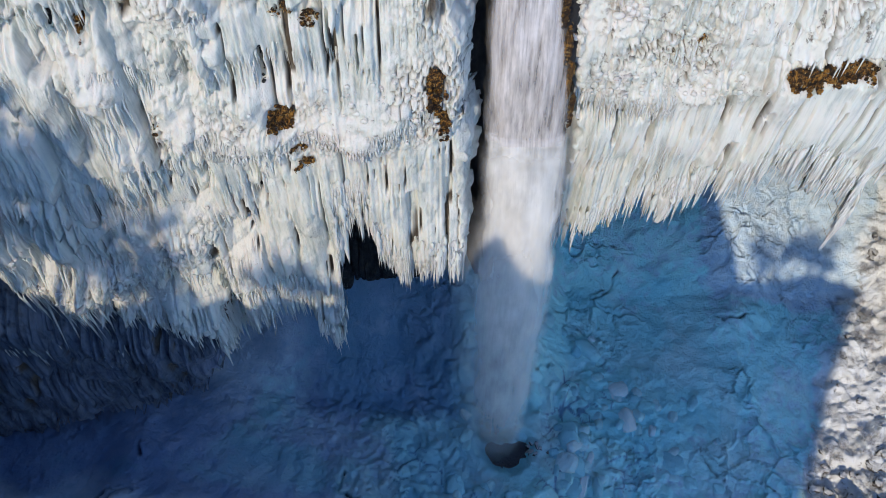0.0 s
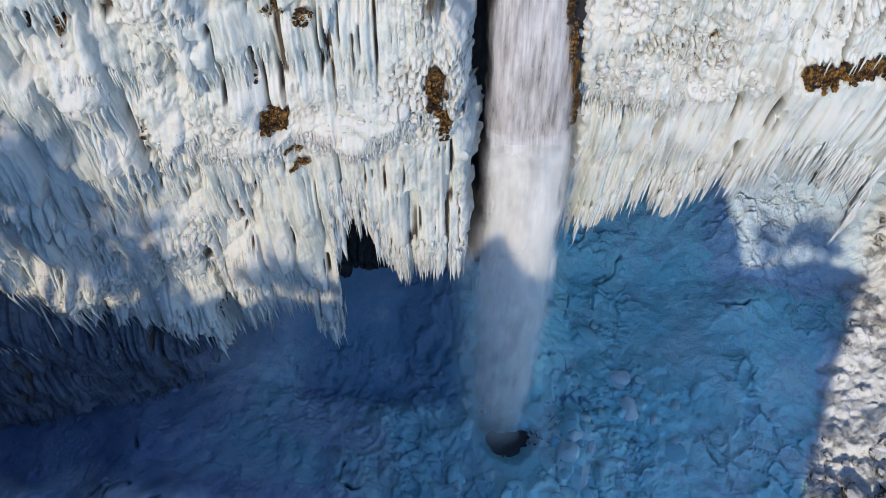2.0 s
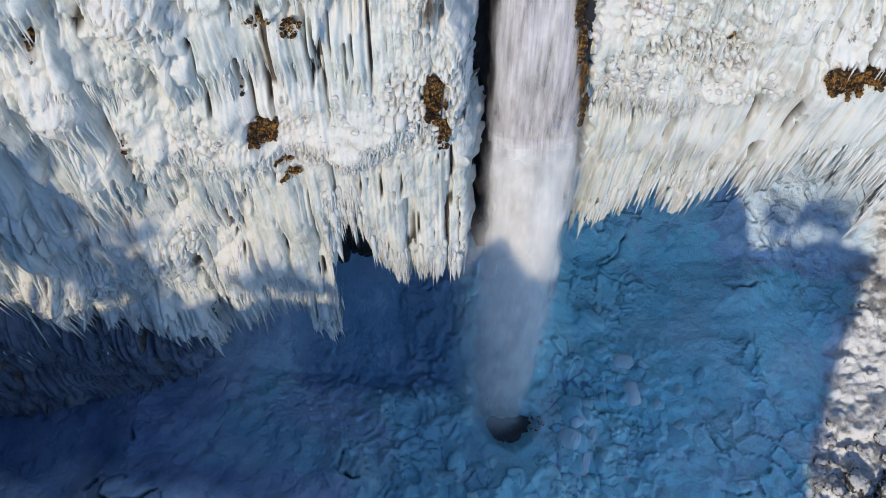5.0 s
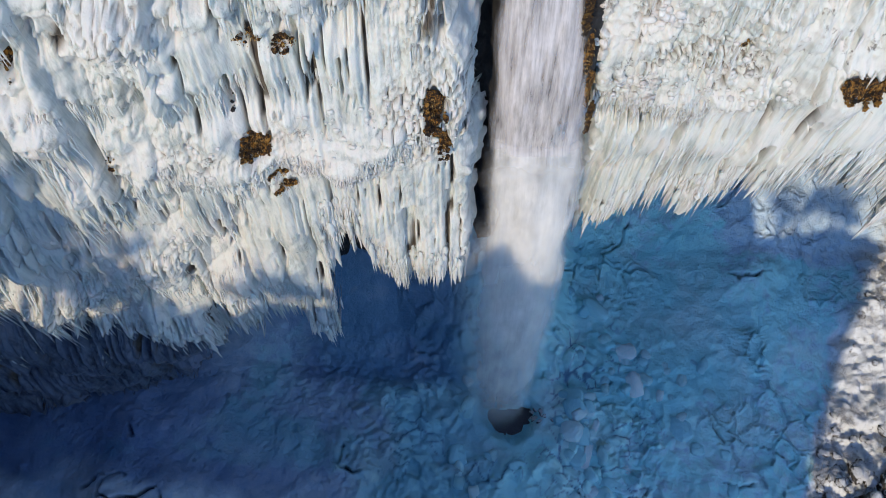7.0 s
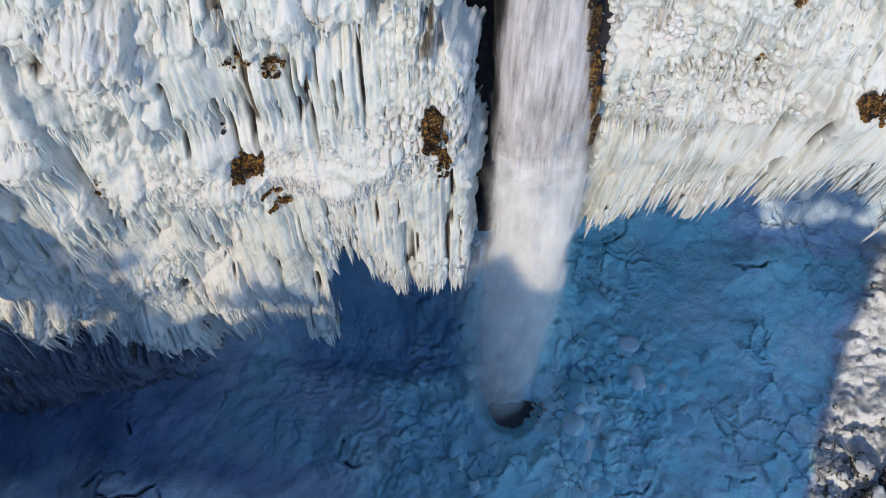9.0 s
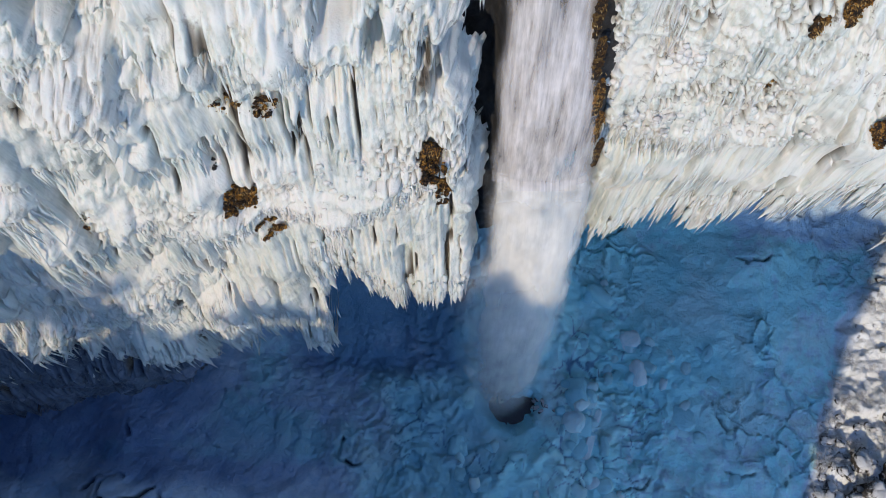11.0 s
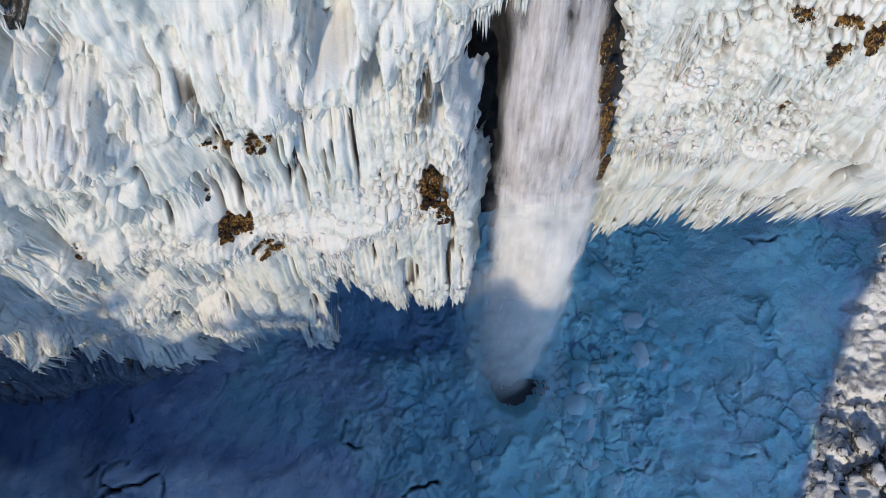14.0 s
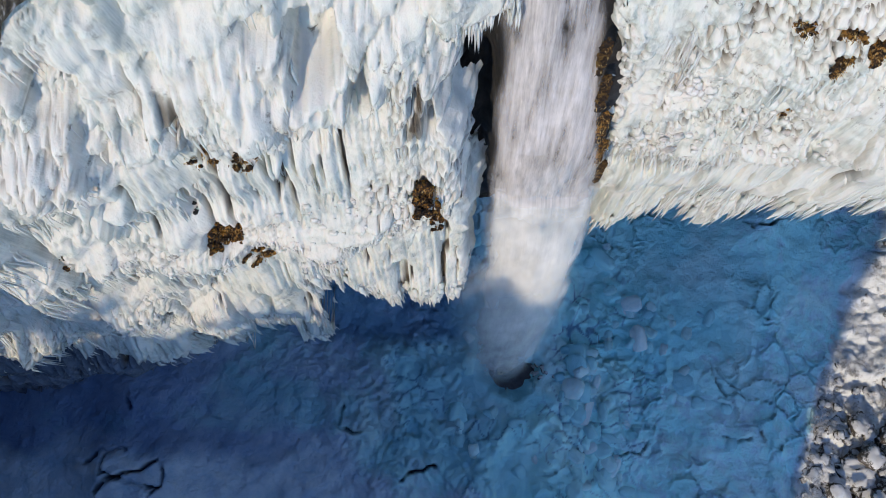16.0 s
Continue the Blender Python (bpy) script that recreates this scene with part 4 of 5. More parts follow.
    Z = Z + talus * (0.9 * fbm(X * 0.3, Y * 0.3, 4, 130) + 0.35 * fbm(X * 1.2, Y * 1.2, 3, 131))
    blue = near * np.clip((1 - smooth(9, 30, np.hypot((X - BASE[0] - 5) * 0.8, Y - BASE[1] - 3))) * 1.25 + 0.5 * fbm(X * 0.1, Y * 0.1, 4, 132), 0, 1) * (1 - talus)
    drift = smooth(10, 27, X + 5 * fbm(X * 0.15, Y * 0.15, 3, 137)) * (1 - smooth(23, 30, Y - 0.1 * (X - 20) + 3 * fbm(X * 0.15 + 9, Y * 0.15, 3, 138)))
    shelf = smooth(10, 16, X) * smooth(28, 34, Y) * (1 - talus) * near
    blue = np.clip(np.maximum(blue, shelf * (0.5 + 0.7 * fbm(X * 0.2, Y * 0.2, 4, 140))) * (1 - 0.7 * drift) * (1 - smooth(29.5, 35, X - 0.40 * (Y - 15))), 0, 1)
    # Blue is left out of the ice colour where the sun patches fall.
    sun_patch = smooth(31, 36, X) * smooth(46, 50, Y)
    blue = np.maximum(blue, 0.56 * near * smooth(5, 12, X) * (1 - talus)) * (1 - sun_patch)
    blue = np.maximum(blue, 0.9 * near * np.exp(-((X + 17) / 6) ** 2 - ((Y - 25) / 3.5) ** 2))
    # Navy thickens to the left, where the darker light is put into the colour.
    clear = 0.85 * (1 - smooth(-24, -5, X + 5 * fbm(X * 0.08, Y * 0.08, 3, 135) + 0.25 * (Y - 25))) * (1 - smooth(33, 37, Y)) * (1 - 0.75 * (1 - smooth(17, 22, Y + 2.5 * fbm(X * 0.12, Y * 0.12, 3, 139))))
    blue = blue * (1 - (1 - smooth(-14, -5, X)) * (1 - smooth(20, 24, Y)))
    clear = np.maximum(clear, 0.75 * broken * (1 - smooth(0.02, 0.11, g - f)) * smooth(-0.3, 0.2, vn(X * 0.4, Y * 0.4, 141)))
    # Navy again behind the left curtain, darkening the ground in its shade.
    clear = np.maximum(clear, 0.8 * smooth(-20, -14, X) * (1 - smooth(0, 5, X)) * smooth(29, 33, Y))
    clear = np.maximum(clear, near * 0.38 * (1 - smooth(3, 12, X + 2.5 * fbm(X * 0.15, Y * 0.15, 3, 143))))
    crack = np.clip(seam * (1 - talus), 0, 1)
    P = np.stack([X, Y, Z], -1)
    ob = new("ground", grid_mesh("ground", P, POOL, [("blue_ice", blue), ("crack", crack), ("scree", talus * (1 - 0.75 * smooth(25, 33, Y))), ("deep_ice_and_shade", near * clear), ("frost", talus)]))
    return tagged(ob, "frozen pool of broken blue ice and drifted snow", "ground", kind="structure"), Z, xs, ys


ground_ob, GZ, GXS, GYS = ground()


def ground_at(x, y):
    i, j = int(np.argmin(np.abs(GXS - x))), int(np.argmin(np.abs(GYS - y)))
    return float(GZ[j, i])


# ---------------------------------------------------------------- the waterfall
def stream(name, mats, width, ahead, shift, v0, v1, feather, bulge, s, fade=0.02):
    """One film of the falling water from v0 to v1 of its way: down the chute, then free."""
    n, k = 160, 40
    v = np.linspace(v0, v1, n)
    z = np.interp(v, [0, 1], [64.5, -1.2])
    drop = np.maximum(0, 45.2 - z)
    t = np.sqrt(2 * drop / 9.81)
    cx = 5.6 + 0.16 * t + shift
    cy = np.where(z > 45.2, face_y(5.4 + 0 * z, z) - 0.1 - 0.25 * smooth(52, 45, z), face_y(5.4, 45.2) - 0.35 - 2.5 * t) - ahead
    right = knots(z, 44, 8.8, 47, 8.5, 50, 8.05, 53, 7.65, 55.5, 7.25, 58.7, 6.85, 60.5, 6.5, 66, 5.9)
    chute = smooth(44, 47, z)
    cx = cx + chute * ((2.35 + right) / 2 - 5.4)
    w = np.interp(z, [0, 10, 30, 45], [0.95, 1.08, 1.14, 1.1]) * (1 - chute) + chute * (right - 2.35) / 5.2
    w = w * width
    u = np.linspace(-1, 1, k)
    U, _ = np.meshgrid(u, v)
    X = cx[:, None] + 0.5 * w[:, None] * U
    Y = cy[:, None] + bulge * U ** 2 + 0.12 * fbm(X * 0.9, z[:, None] * 0.12 + 0 * X, 3, s)
    Z = z[:, None] + 0 * X
    cover = knots(z, -1, 0.08, 2, 0.25, 7, 0.46, 22, 0.6, 36, 1, 66, 1)[:, None] * (1 - smooth(1 - feather, 1.0, np.abs(U + 0.12 * vn(U * 2, Z * 0.3, s + 4)))) * (0.55 + 0.45 * smooth(-0.5, 15, Z)) * smooth(0, fade, (v - v0)[:, None] + 0 * U)
    uv = np.stack([X, Z], -1)
    return grid_mesh(name, np.stack([X, Y, Z], -1), mats, [("cover", cover)], uv)


fall = tagged(new("waterfall"), "white waterfall dropping through the ice into the pool", "waterfall")
fall.location = (0, 0, 0)
child("chute_film", stream("chute_film", CHUTE, 5.2, 0.0, 0.15, 0.0, 0.297, 0.3, 0.4, 140), fall)
child("chute_spray", stream("chute_spray", CHUTE, 4.7, 0.35, 0.05, 0.0, 0.297, 0.45, 0.5, 150), fall)
child("core_film", stream("core_film", WATER, 5.4, 0.2, 0.0, 0.292, 1.0, 0.25, 0.9, 160, 0.004), fall)
child("inner_film", stream("inner_film", WATER, 4.6, -0.5, 0.0, 0.292, 1.0, 0.3, 0.8, 170, 0.004), fall)
child("front_spray", stream("front_spray", SPRAY, 5.8, 0.6, -0.1, 0.29, 1.0, 0.6, 1.1, 180, 0.03), fall)
child("drifting_spray", stream("drifting_spray", SPRAY, 7.6, 1.1, -0.9, 0.34, 1.0, 0.85, 1.2, 190, 0.2), fall)
child("trailing_spray", stream("trailing_spray", SPRAY, 8.2, -1.2, -0.8, 0.40, 1.0, 0.9, 1.2, 195, 0.25), fall)


def basin_water():
    bm = bmesh.new()
    bmesh.ops.create_circle(bm, cap_ends=True, radius=3.9, segments=32)
    me = bpy.data.meshes.new("plunge_pool_water")
    bm.to_mesh(me)
    me.materials.append(DARK_WATER)
    ob = new("plunge_pool_water", me)
    ob.location = (*BASE, -1.3)
    return tagged(ob, "dark open water in the plunge hole under the fall", "water", kind="structure")


basin_water()


# ---------------------------------------------------------------- icicles
def icicle_mesh(s):
    """One icicle a metre long and about 0.2 m thick at its root: knobbly, ribbed, bent a little."""
    rng = np.random.default_rng(300 + s)
    sides, rings = 8, 7
    verts, tris = [], []
    bend = rng.normal(0, 0.03, 2)
    for i in range(rings):
        t = i / rings
        r = 0.1 * (0.15 if i == 0 else 1) * (1 - t) ** 0.8 * (1 + 0.25 * rng.uniform(-1, 1))
        for k in range(sides):
            a = 2 * math.pi * k / sides + 0.3 * i
            rr = r * (1 + 0.22 * rng.uniform(-1, 1))
            verts.append((math.cos(a) * rr + bend[0] * t * t, math.sin(a) * rr + bend[1] * t * t, -t))
    verts.append((bend[0], bend[1], -1.0))
    for i in range(rings - 1):
        for k in range(sides):
            a, b = i * sides + k, i * sides + (k + 1) % sides
            tris += [(a, a + sides, b + sides), (a, b + sides, b)]
    last = (rings - 1) * sides
    tris += [(last + k, rings * sides, last + (k + 1) % sides) for k in range(sides)]
    return tri_mesh("icicle", np.array(verts), np.array(tris), ICICLE)


ICICLES = [icicle_mesh(s) for s in range(7)]


def hang(wall, surface, tips, lines, x0, x1, n_big, n_fine, n_face, seed):
    """Big icicles as parts along the lower edge, and thousands of thin ones on every fringe."""
    rng = np.random.default_rng(seed)
    x = np.sort(rng.uniform(max(x0, -19), x1, n_big))
    zt = tips(x) + rng.uniform(0.4, 3.0, n_big)
    y = surface(x, zt + 0.5)
    ok = np.abs(y - face_y(x, zt)) < 3.0
    for xx, yy, zz in zip(x[ok], y[ok], zt[ok]):
        ln = rng.uniform(1.6, 4.6)
        th = rng.uniform(1.1, 2.6) * (0.6 + 0.16 * ln)
        child("icicle", ICICLES[int(rng.integers(7))], wall, Matrix.Translation((xx, yy + 0.05, zz + 0.9)) @ Matrix.Rotation(rng.uniform(0, 6.28), 4, "Z") @ Matrix.Diagonal((th, th, ln, 1)))
    X, Y, Z, L, R, D = [], [], [], [], [], []

    def add(x, z, lo, hi, r0, r1, up):
        y = surface(x, z + up)
        keep = (z + up < 64.0) & (np.abs(y - face_y(x, z)) < 2.6) & ~((x > -0.6) & (x < 3) & (z > 47) & (z < 59.2)) & ~((x > 0.6) & (x < 3) & (z < 47))
        keep &= ~((x < -18) & (z < knots(x, -48, 40, -33, 37, -28, 33.6, -22, 32, -18, 28.5) - 0.8))
        ln = rng.uniform(lo, hi, len(x)) * rng.uniform(0.4, 1.0, len(x)) + up
        over = (x > -16) & (x < 20) & (z > 54)
        ln = np.where(over, np.clip(z + up - 53.6, 0.5, ln), ln)
        low = surface(x, z + up - 0.8 * ln)
        slope = np.where(low < y + 0.4, (low - y) / (0.8 * ln), 0.0)
        for store, v in ((X, x), (Y, y - 0.02), (Z, z + up), (L, ln), (R, rng.uniform(r0, r1, len(x))), (D, np.clip(slope, -0.5, 0.2))):
            store.append(v[keep])

    x = rng.uniform(x0, x1, n_fine)
    add(x, tips(x) + rng.uniform(-0.8, 3.6, n_fine), 1.0, 4.2, 0.035, 0.11, 0.5)
    for line, a, b, n, length in lines:
        x = rng.uniform(a, b, n)
        add(x, line(x) + rng.uniform(-0.6, 1.2, n), 0.5, length, 0.03, 0.09, 0.35)
    # small curtains of long thin ribs over the face
    m = n_face // 26
    cx, cz, cw = rng.uniform(x0, x1, m), rng.uniform(30, 65, m), rng.uniform(0.35, 1.2, m)
    ok = (((cz > 55) & ((cx < -5) | (cx > 5))) | (cz < 47.5) | (cx < -16) | (cx > 24)) & (fbm(cx * 0.2, cz * 0.07, 2, 72) > -0.05)
    cx, cz, cw = (np.repeat(k[ok], 26) for k in (cx, cz, cw))
    cx, cz = cx + cw * rng.normal(0, 1, len(cx)), cz + rng.normal(0, 0.35, len(cz))
    ok = (cz > tips(cx) + 2.0) & (cx < x1) & (cx > x0)
    add(cx[ok], cz[ok], 2.2, 7.5, 0.03, 0.11, 0.3)
    v, t = cones(*[np.concatenate(k) for k in (X, Y, Z, L, R, D)], rng)
    ob = child("thin_icicles", tri_mesh("thin_icicles", v, t, ICICLE), wall)
    tagged(ob, kind="stuff")


hang(wall_left, surface_left, tips_left, [
    (lambda x: 55.4 + wobble_left(x), -40, -4.5, 350, 2.0),
    (lambda x: 60.0 + big_left(x), -40, -4.5, 300, 1.6),
    (lambda x: 49.2 + 0.6 * wobble_left(x), -15, 1.5, 700, 1.0),
    (lambda x: 45.5 + big_left(x), -42, -11, 350, 2.6),
    (lambda x: 38.6 - big_left(x), -42, -13, 350, 2.6),
    (lambda x: knots(x, -48, 40, -33, 37, -28, 33.6, -22, 32, -18, 28.5), -44, -19, 700, 2.0),
    (lambda x: 61.2 - 0.8 * np.exp(-((x - 1.8) / 0.4) ** 2), 1.0, 3.4, 130, 1.9),
], -44, 2.0, 290, 2600, 1300, 401)
hang(wall_right, surface_right, tips_right, [
    (lambda x: 46.4 + 0.5 * wobble_right(x), 8.8, 16, 500, 1.4),
    (lambda x: 56.2 + 2 * wobble_right(x), 17, 50, 250, 1.4),
], 9.4, 50, 290, 1500, 120, 402)


# ---------------------------------------------------------------- frost knobs on the ledges
def knobs(wall, surface, regions, seed):
    rng = np.random.default_rng(seed)
    P, S = [], []
    for x0, x1, z0, z1, n, r0, r1 in regions:
        x, z = rng.uniform(x0, x1, n), rng.uniform(z0, z1, n)
        keep = fbm(x * 0.35, z * 0.35, 2, 200 + seed) > -0.15
        x, z = x[keep], z[keep]
        r = r0 + (r1 - r0) * rng.uniform(0, 1, len(x)) ** 2
        y = surface(x, z)
        P.append(np.stack([x, y + 0.25 * r, z], -1))
        S.append(np.stack([r * rng.uniform(0.9, 1.4, len(x)), r * rng.uniform(0.8, 1.0, len(x)), r * rng.uniform(0.8, 1.2, len(x))], -1))
    v, t = scatter(BALL_2, np.concatenate(P), np.concatenate(S), rng, 0.16)
    ob = child("frost_knobs", tri_mesh("frost_knobs", v, t, ICE), wall)
    tagged(ob, kind="stuff")


knobs(wall_left, surface_left, [
    (-13, 0.8, 48.3, 53.4, 160, 0.06, 0.22),
    (-3.0, 0.2, 48, 53, 140, 0.06, 0.22),
    (-30, -14, 34, 46, 400, 0.06, 0.24),
    (-33, -20, 34, 38, 300, 0.06, 0.22),
], 411)
knobs(wall_right, surface_right, [
    (9.6, 12.5, 47.5, 58, 600, 0.06, 0.28),
    (12, 20, 47, 55, 300, 0.06, 0.25),
], 412)


def bulges(wall, surface, line, z0, z1, n, r0, r1, tall, inward, seed):
    """Rounded swellings of ice along an edge beside the water."""
    rng = np.random.default_rng(seed)
    z = rng.uniform(z0, z1, n)
    r = rng.uniform(r0, r1, n)
    x = line(z) + inward * (0.5 * r + np.abs(rng.normal(0, 0.35, n)))
    y = surface(x, z) + 0.45 * r + 0.2
    v, t = scatter(BALL_3, np.stack([x, y, z], -1), np.stack([r, r * 0.9, r * tall], -1), rng, 0.03)
    q = v + 0.16 * np.stack([fbm(v[:, 1] * 2, v[:, 2] * 2, 3, seed), fbm(v[:, 0] * 2, v[:, 2] * 2, 3, seed + 1), fbm(v[:, 0] * 2, v[:, 1] * 2, 3, seed + 2)], -1)
    tagged(child("ice_bulges", tri_mesh("ice_bulges", q, t, ICE), wall), kind="stuff")


bulges(wall_right, surface_right, lambda z: knots(z, 46, 8.9, 50, 8.5, 53, 8.1, 55.5, 7.8, 58.7, 7.3), 46, 59, 14, 0.08, 0.22, 1.2, 1, 423)


def drape_fringe(wall, surface, tips, s, x0, x1, z0, z1, keep, seed):
    """Icicles along the ragged edges of the drapes."""
    rng = np.random.default_rng(seed)
    I, J = np.meshgrid(np.arange(math.floor(x0 / DRAPE_X), math.ceil(x1 / DRAPE_X)), np.arange(math.floor(z0 / DRAPE_Z), math.ceil(z1 / DRAPE_Z)))
    cx, cz, w, d, h, droop = (np.repeat(k.reshape(-1), 16) for k in drape_numbers(I, J, s))
    q = rng.uniform(-0.8, 0.8, len(cx))
    x = cx + q * w
    z = cz - 0.6 + droop * q * q - rng.uniform(0.0, 0.8, len(cx))
    ok = keep(x, z) & (x > x0) & (x < x1) & (z > tips(x) + 1.5) & (d > 0.5)
    x, z, d = x[ok], z[ok], d[ok]
    y = surface(x, z + 0.45)
    L = d * rng.uniform(0.4, 1.4, len(x)) + 0.3
    v, t = cones(x, y, z + 0.5, L + 0.5, rng.uniform(0.03, 0.085, len(x)), -0.06 + 0 * x, rng)
    tagged(child("drape_icicles", tri_mesh("drape_icicles", v, t, ICICLE), wall), kind="stuff")


drape_fringe(wall_left, surface_left, tips_left, 300, -42, 0.5, 30, 65, lambda x, z: (z > 54.5) | (x < -12), 431)
drape_fringe(wall_right, surface_right, tips_right, 340, 10, 46, 53, 62, lambda x, z: x > 14, 432)

# icicles deep in the hollow of the curtain
rng = np.random.default_rng(424)
for k in range(26):
    ln, th = rng.uniform(2.0, 6.0), rng.uniform(1.4, 3.4)
    child("icicle", ICICLES[k % 7], wall_left, Matrix.Translation((rng.uniform(-7.6, -5.0), rng.uniform(33.2, 36.0), rng.uniform(42.0, 44.0))) @ Matrix.Rotation(rng.uniform(0, 6.28), 4, "Z") @ Matrix.Diagonal((th, th, ln, 1)))

for k in range(6):
    ln, th = rng.uniform(6.0, 9.0), rng.uniform(5.0, 8.0)
    child("icicle", ICICLES[k % 7], wall_left, Matrix.Translation((rng.uniform(-8.3, -7.2), rng.uniform(31.6, 32.6), rng.uniform(42.0, 43.5))) @ Matrix.Rotation(rng.uniform(0, 6.28), 4, "Z") @ Matrix.Diagonal((th, th, ln, 1)))


# ---------------------------------------------------------------- moss, dead grass and darkened gaps in the ice
def growth(name, surface, x, z, w, h, count, blades, material, label, category, seed, proud=0.12):
    """An uneven mat on the face, with dry blades hanging out of it."""
    rng = np.random.default_rng(seed)
    n = int(2.6 * count)
    u, v = rng.uniform(-1, 1, n * 4), rng.uniform(-1, 1, n * 4)
    keep = (u * u + v * v) < 0.75 + 0.55 * fbm(u * 1.6 + seed, v * 1.6, 3, seed)
    u, v = u[keep][:n], v[keep][:n]
    px, pz = x + u * w / 2, z + v * h / 2
    py = np.minimum(surface(px, pz), np.median(surface(px, pz)) + 0.1) - 0.12 - 0.3 * proud
    thing = tagged(new(name), label, category)
    thing.location = (x, float(np.median(py)), z)
    off = np.array(thing.location)
    r = rng.uniform(0.05, 0.17, len(px)) * min(1.0, 0.5 + 0.3 * min(w, h))
    P = np.stack([px, py + 0.05, pz], -1) - off
    sv, st = scatter(BALL_2, P, np.stack([r * 1.2, r, r], -1) * 0.8, rng, 0.45)
    tagged(child("mat", tri_mesh("mat", sv, st, material, True), thing), kind="stuff")
    if blades:
        k = rng.integers(0, len(px), blades)
        root = P[k] + rng.normal(0, 0.1, (blades, 3))
        ln = rng.uniform(0.06, 0.2, blades)
        d = np.stack([rng.normal(0, 0.5, blades), -rng.uniform(0.3, 1.0, blades), -rng.uniform(0.1, 1.0, blades)], -1)
        d = d / np.linalg.norm(d, axis=1)[:, None] * ln[:, None]
        side = np.stack([rng.uniform(0.01, 0.03, blades), rng.uniform(-0.01, 0.01, blades), rng.uniform(-0.02, 0.02, blades)], -1)
        V = np.stack([root - side, root + side, root + d * 0.6 + side * 0.6 + np.array([0, 0, 0.03]), root + d], 1).reshape(-1, 3)
        F = (np.array([[0, 1, 2], [0, 2, 3]])[None] + 4 * np.arange(blades)[:, None, None]).reshape(-1, 3)
        tagged(child("dead_grass", tri_mesh("dead_grass", V, F, BLADE, True), thing), kind="stuff")
    return thing


GOLD, BROWN = "golden brown dry moss clump in the white ice", "patch of dark brown dead moss among frozen snow"
growth("moss_patch", surface_left, -9.8, 51.3, 1.55, 1.6, 90, 420, MOSS, GOLD, "moss", 501, 0.5)
growth("moss_patch", surface_left, -9.2, 48.9, 1.2, 1.0, 30, 120, MOSS, BROWN, "moss", 502, 0.3)
growth("moss_patch", surface_left, -8.9, 47.4, 1.5, 0.6, 26, 90, MOSS, BROWN, "moss", 503, 0.3)
growth("moss_patch", surface_left, -0.45, 52.0, 1.5, 3.6, 220, 420, MOSS, "tall strip of dark golden moss beside the fall", "moss", 504, 1.2)
growth("moss_patch", surface_left, 0.0, 49.2, 0.9, 2.8, 110, 200, MOSS, BROWN, "moss", 505, 1.2)
growth("moss_patch", surface_left, -8.6, 58.6, 1.5, 0.5, 14, 120, MOSS, "thin tuft of pale dead grass on an icy ledge", "grass", 506, 0.35)
growth("moss_patch", surface_left, -7.2, 57.8, 1.1, 0.8, 20, 90, MOSS, BROWN, "moss", 507, 0.35)
growth("moss_patch", surface_left, -6.5, 59.4, 0.8, 0.4, 12, 50, MOSS, BROWN, "moss", 508, 0.35)
growth("moss_patch", surface_left, -18.9, 59.2, 0.9, 1.8, 40, 160, MOSS, BROWN, "moss", 509, 0.35)
growth("moss_patch", surface_left, -16.9, 52.2, 0.5, 0.9, 14, 50, MOSS, BROWN, "moss", 510, 0.35)
growth("moss_patch", surface_right, 23.4, 50.6, 3.0, 1.3, 220, 420, MOSS, "broad band of brown moss under an ice overhang", "moss", 511, 0.75)
growth("moss_patch", surface_right, 25.8, 50.9, 4.0, 1.5, 300, 600, MOSS, "broad band of brown moss under an ice overhang", "moss", 512, 0.75)
growth("moss_patch", surface_right, 29.2, 51.2, 3.4, 1.8, 260, 500, MOSS, "broad band of brown moss under an ice overhang", "moss", 513, 0.75)
growth("moss_patch", surface_right, 16.3, 52.2, 0.6, 1.6, 26, 110, MOSS, "thin tuft of pale dead grass on an icy ledge", "grass", 514, 0.3)
growth("moss_patch", surface_right, 16.6, 57.4, 1.0, 1.0, 34, 200, MOSS, GOLD, "moss", 515, 0.35)
growth("moss_patch", surface_right, 18.0, 58.3, 1.3, 2.2, 80, 380, MOSS, GOLD, "moss", 516, 0.35)
growth("moss_patch", surface_right, 16.1, 59.5, 1.0, 0.6, 26, 150, MOSS, GOLD, "moss", 517, 0.35)
growth("moss_patch", surface_right, 14.1, 60.0, 0.9, 0.5, 20, 120, MOSS, BROWN, "moss", 518, 0.35)
for k, (zz, hh) in enumerate(((47.2, 3.2), (50.0, 3.2), (52.7, 3.0), (55.2, 3.2), (57.8, 3.0))):
    xx = float(knots(zz, 44, 9.0, 47, 8.5, 50, 8.0, 53, 7.6, 55.5, 7.2, 58.7, 6.7))
    growth("moss_strip", lambda x, z: face_y(7.0, z) + 0 * x, xx + 0.15, zz, 0.42, hh, 100, 200 if k in (1, 2) else 40, MOSS if k in (1, 2) else WET_MOSS, "golden wet moss strip at the edge of the falling water", "moss", 520 + k, 0.15)
# black lumps that paint rock and shade into gaps of the ice
GAP = "black patch that puts rock and shade into an ice gap"
for k, (xx, zz, ww, hh) in enumerate(((-10.3, 55.2, 0.35, 2.2), (-12.2, 44.5, 0.7, 1.3), (-12.8, 64.3, 2.8, 1.5), (-20.7, 61.2, 0.7, 0.5), (-20.9, 58.4, 0.6, 0.4), (-19.6, 60.6, 0.3, 1.2), (-16.8, 52.6, 0.3, 0.8))):
    growth("dark_gap_patch", surface_left, xx, zz, ww, hh, 60, 0, ROCK, GAP, "rock", 540 + k, 0.3)
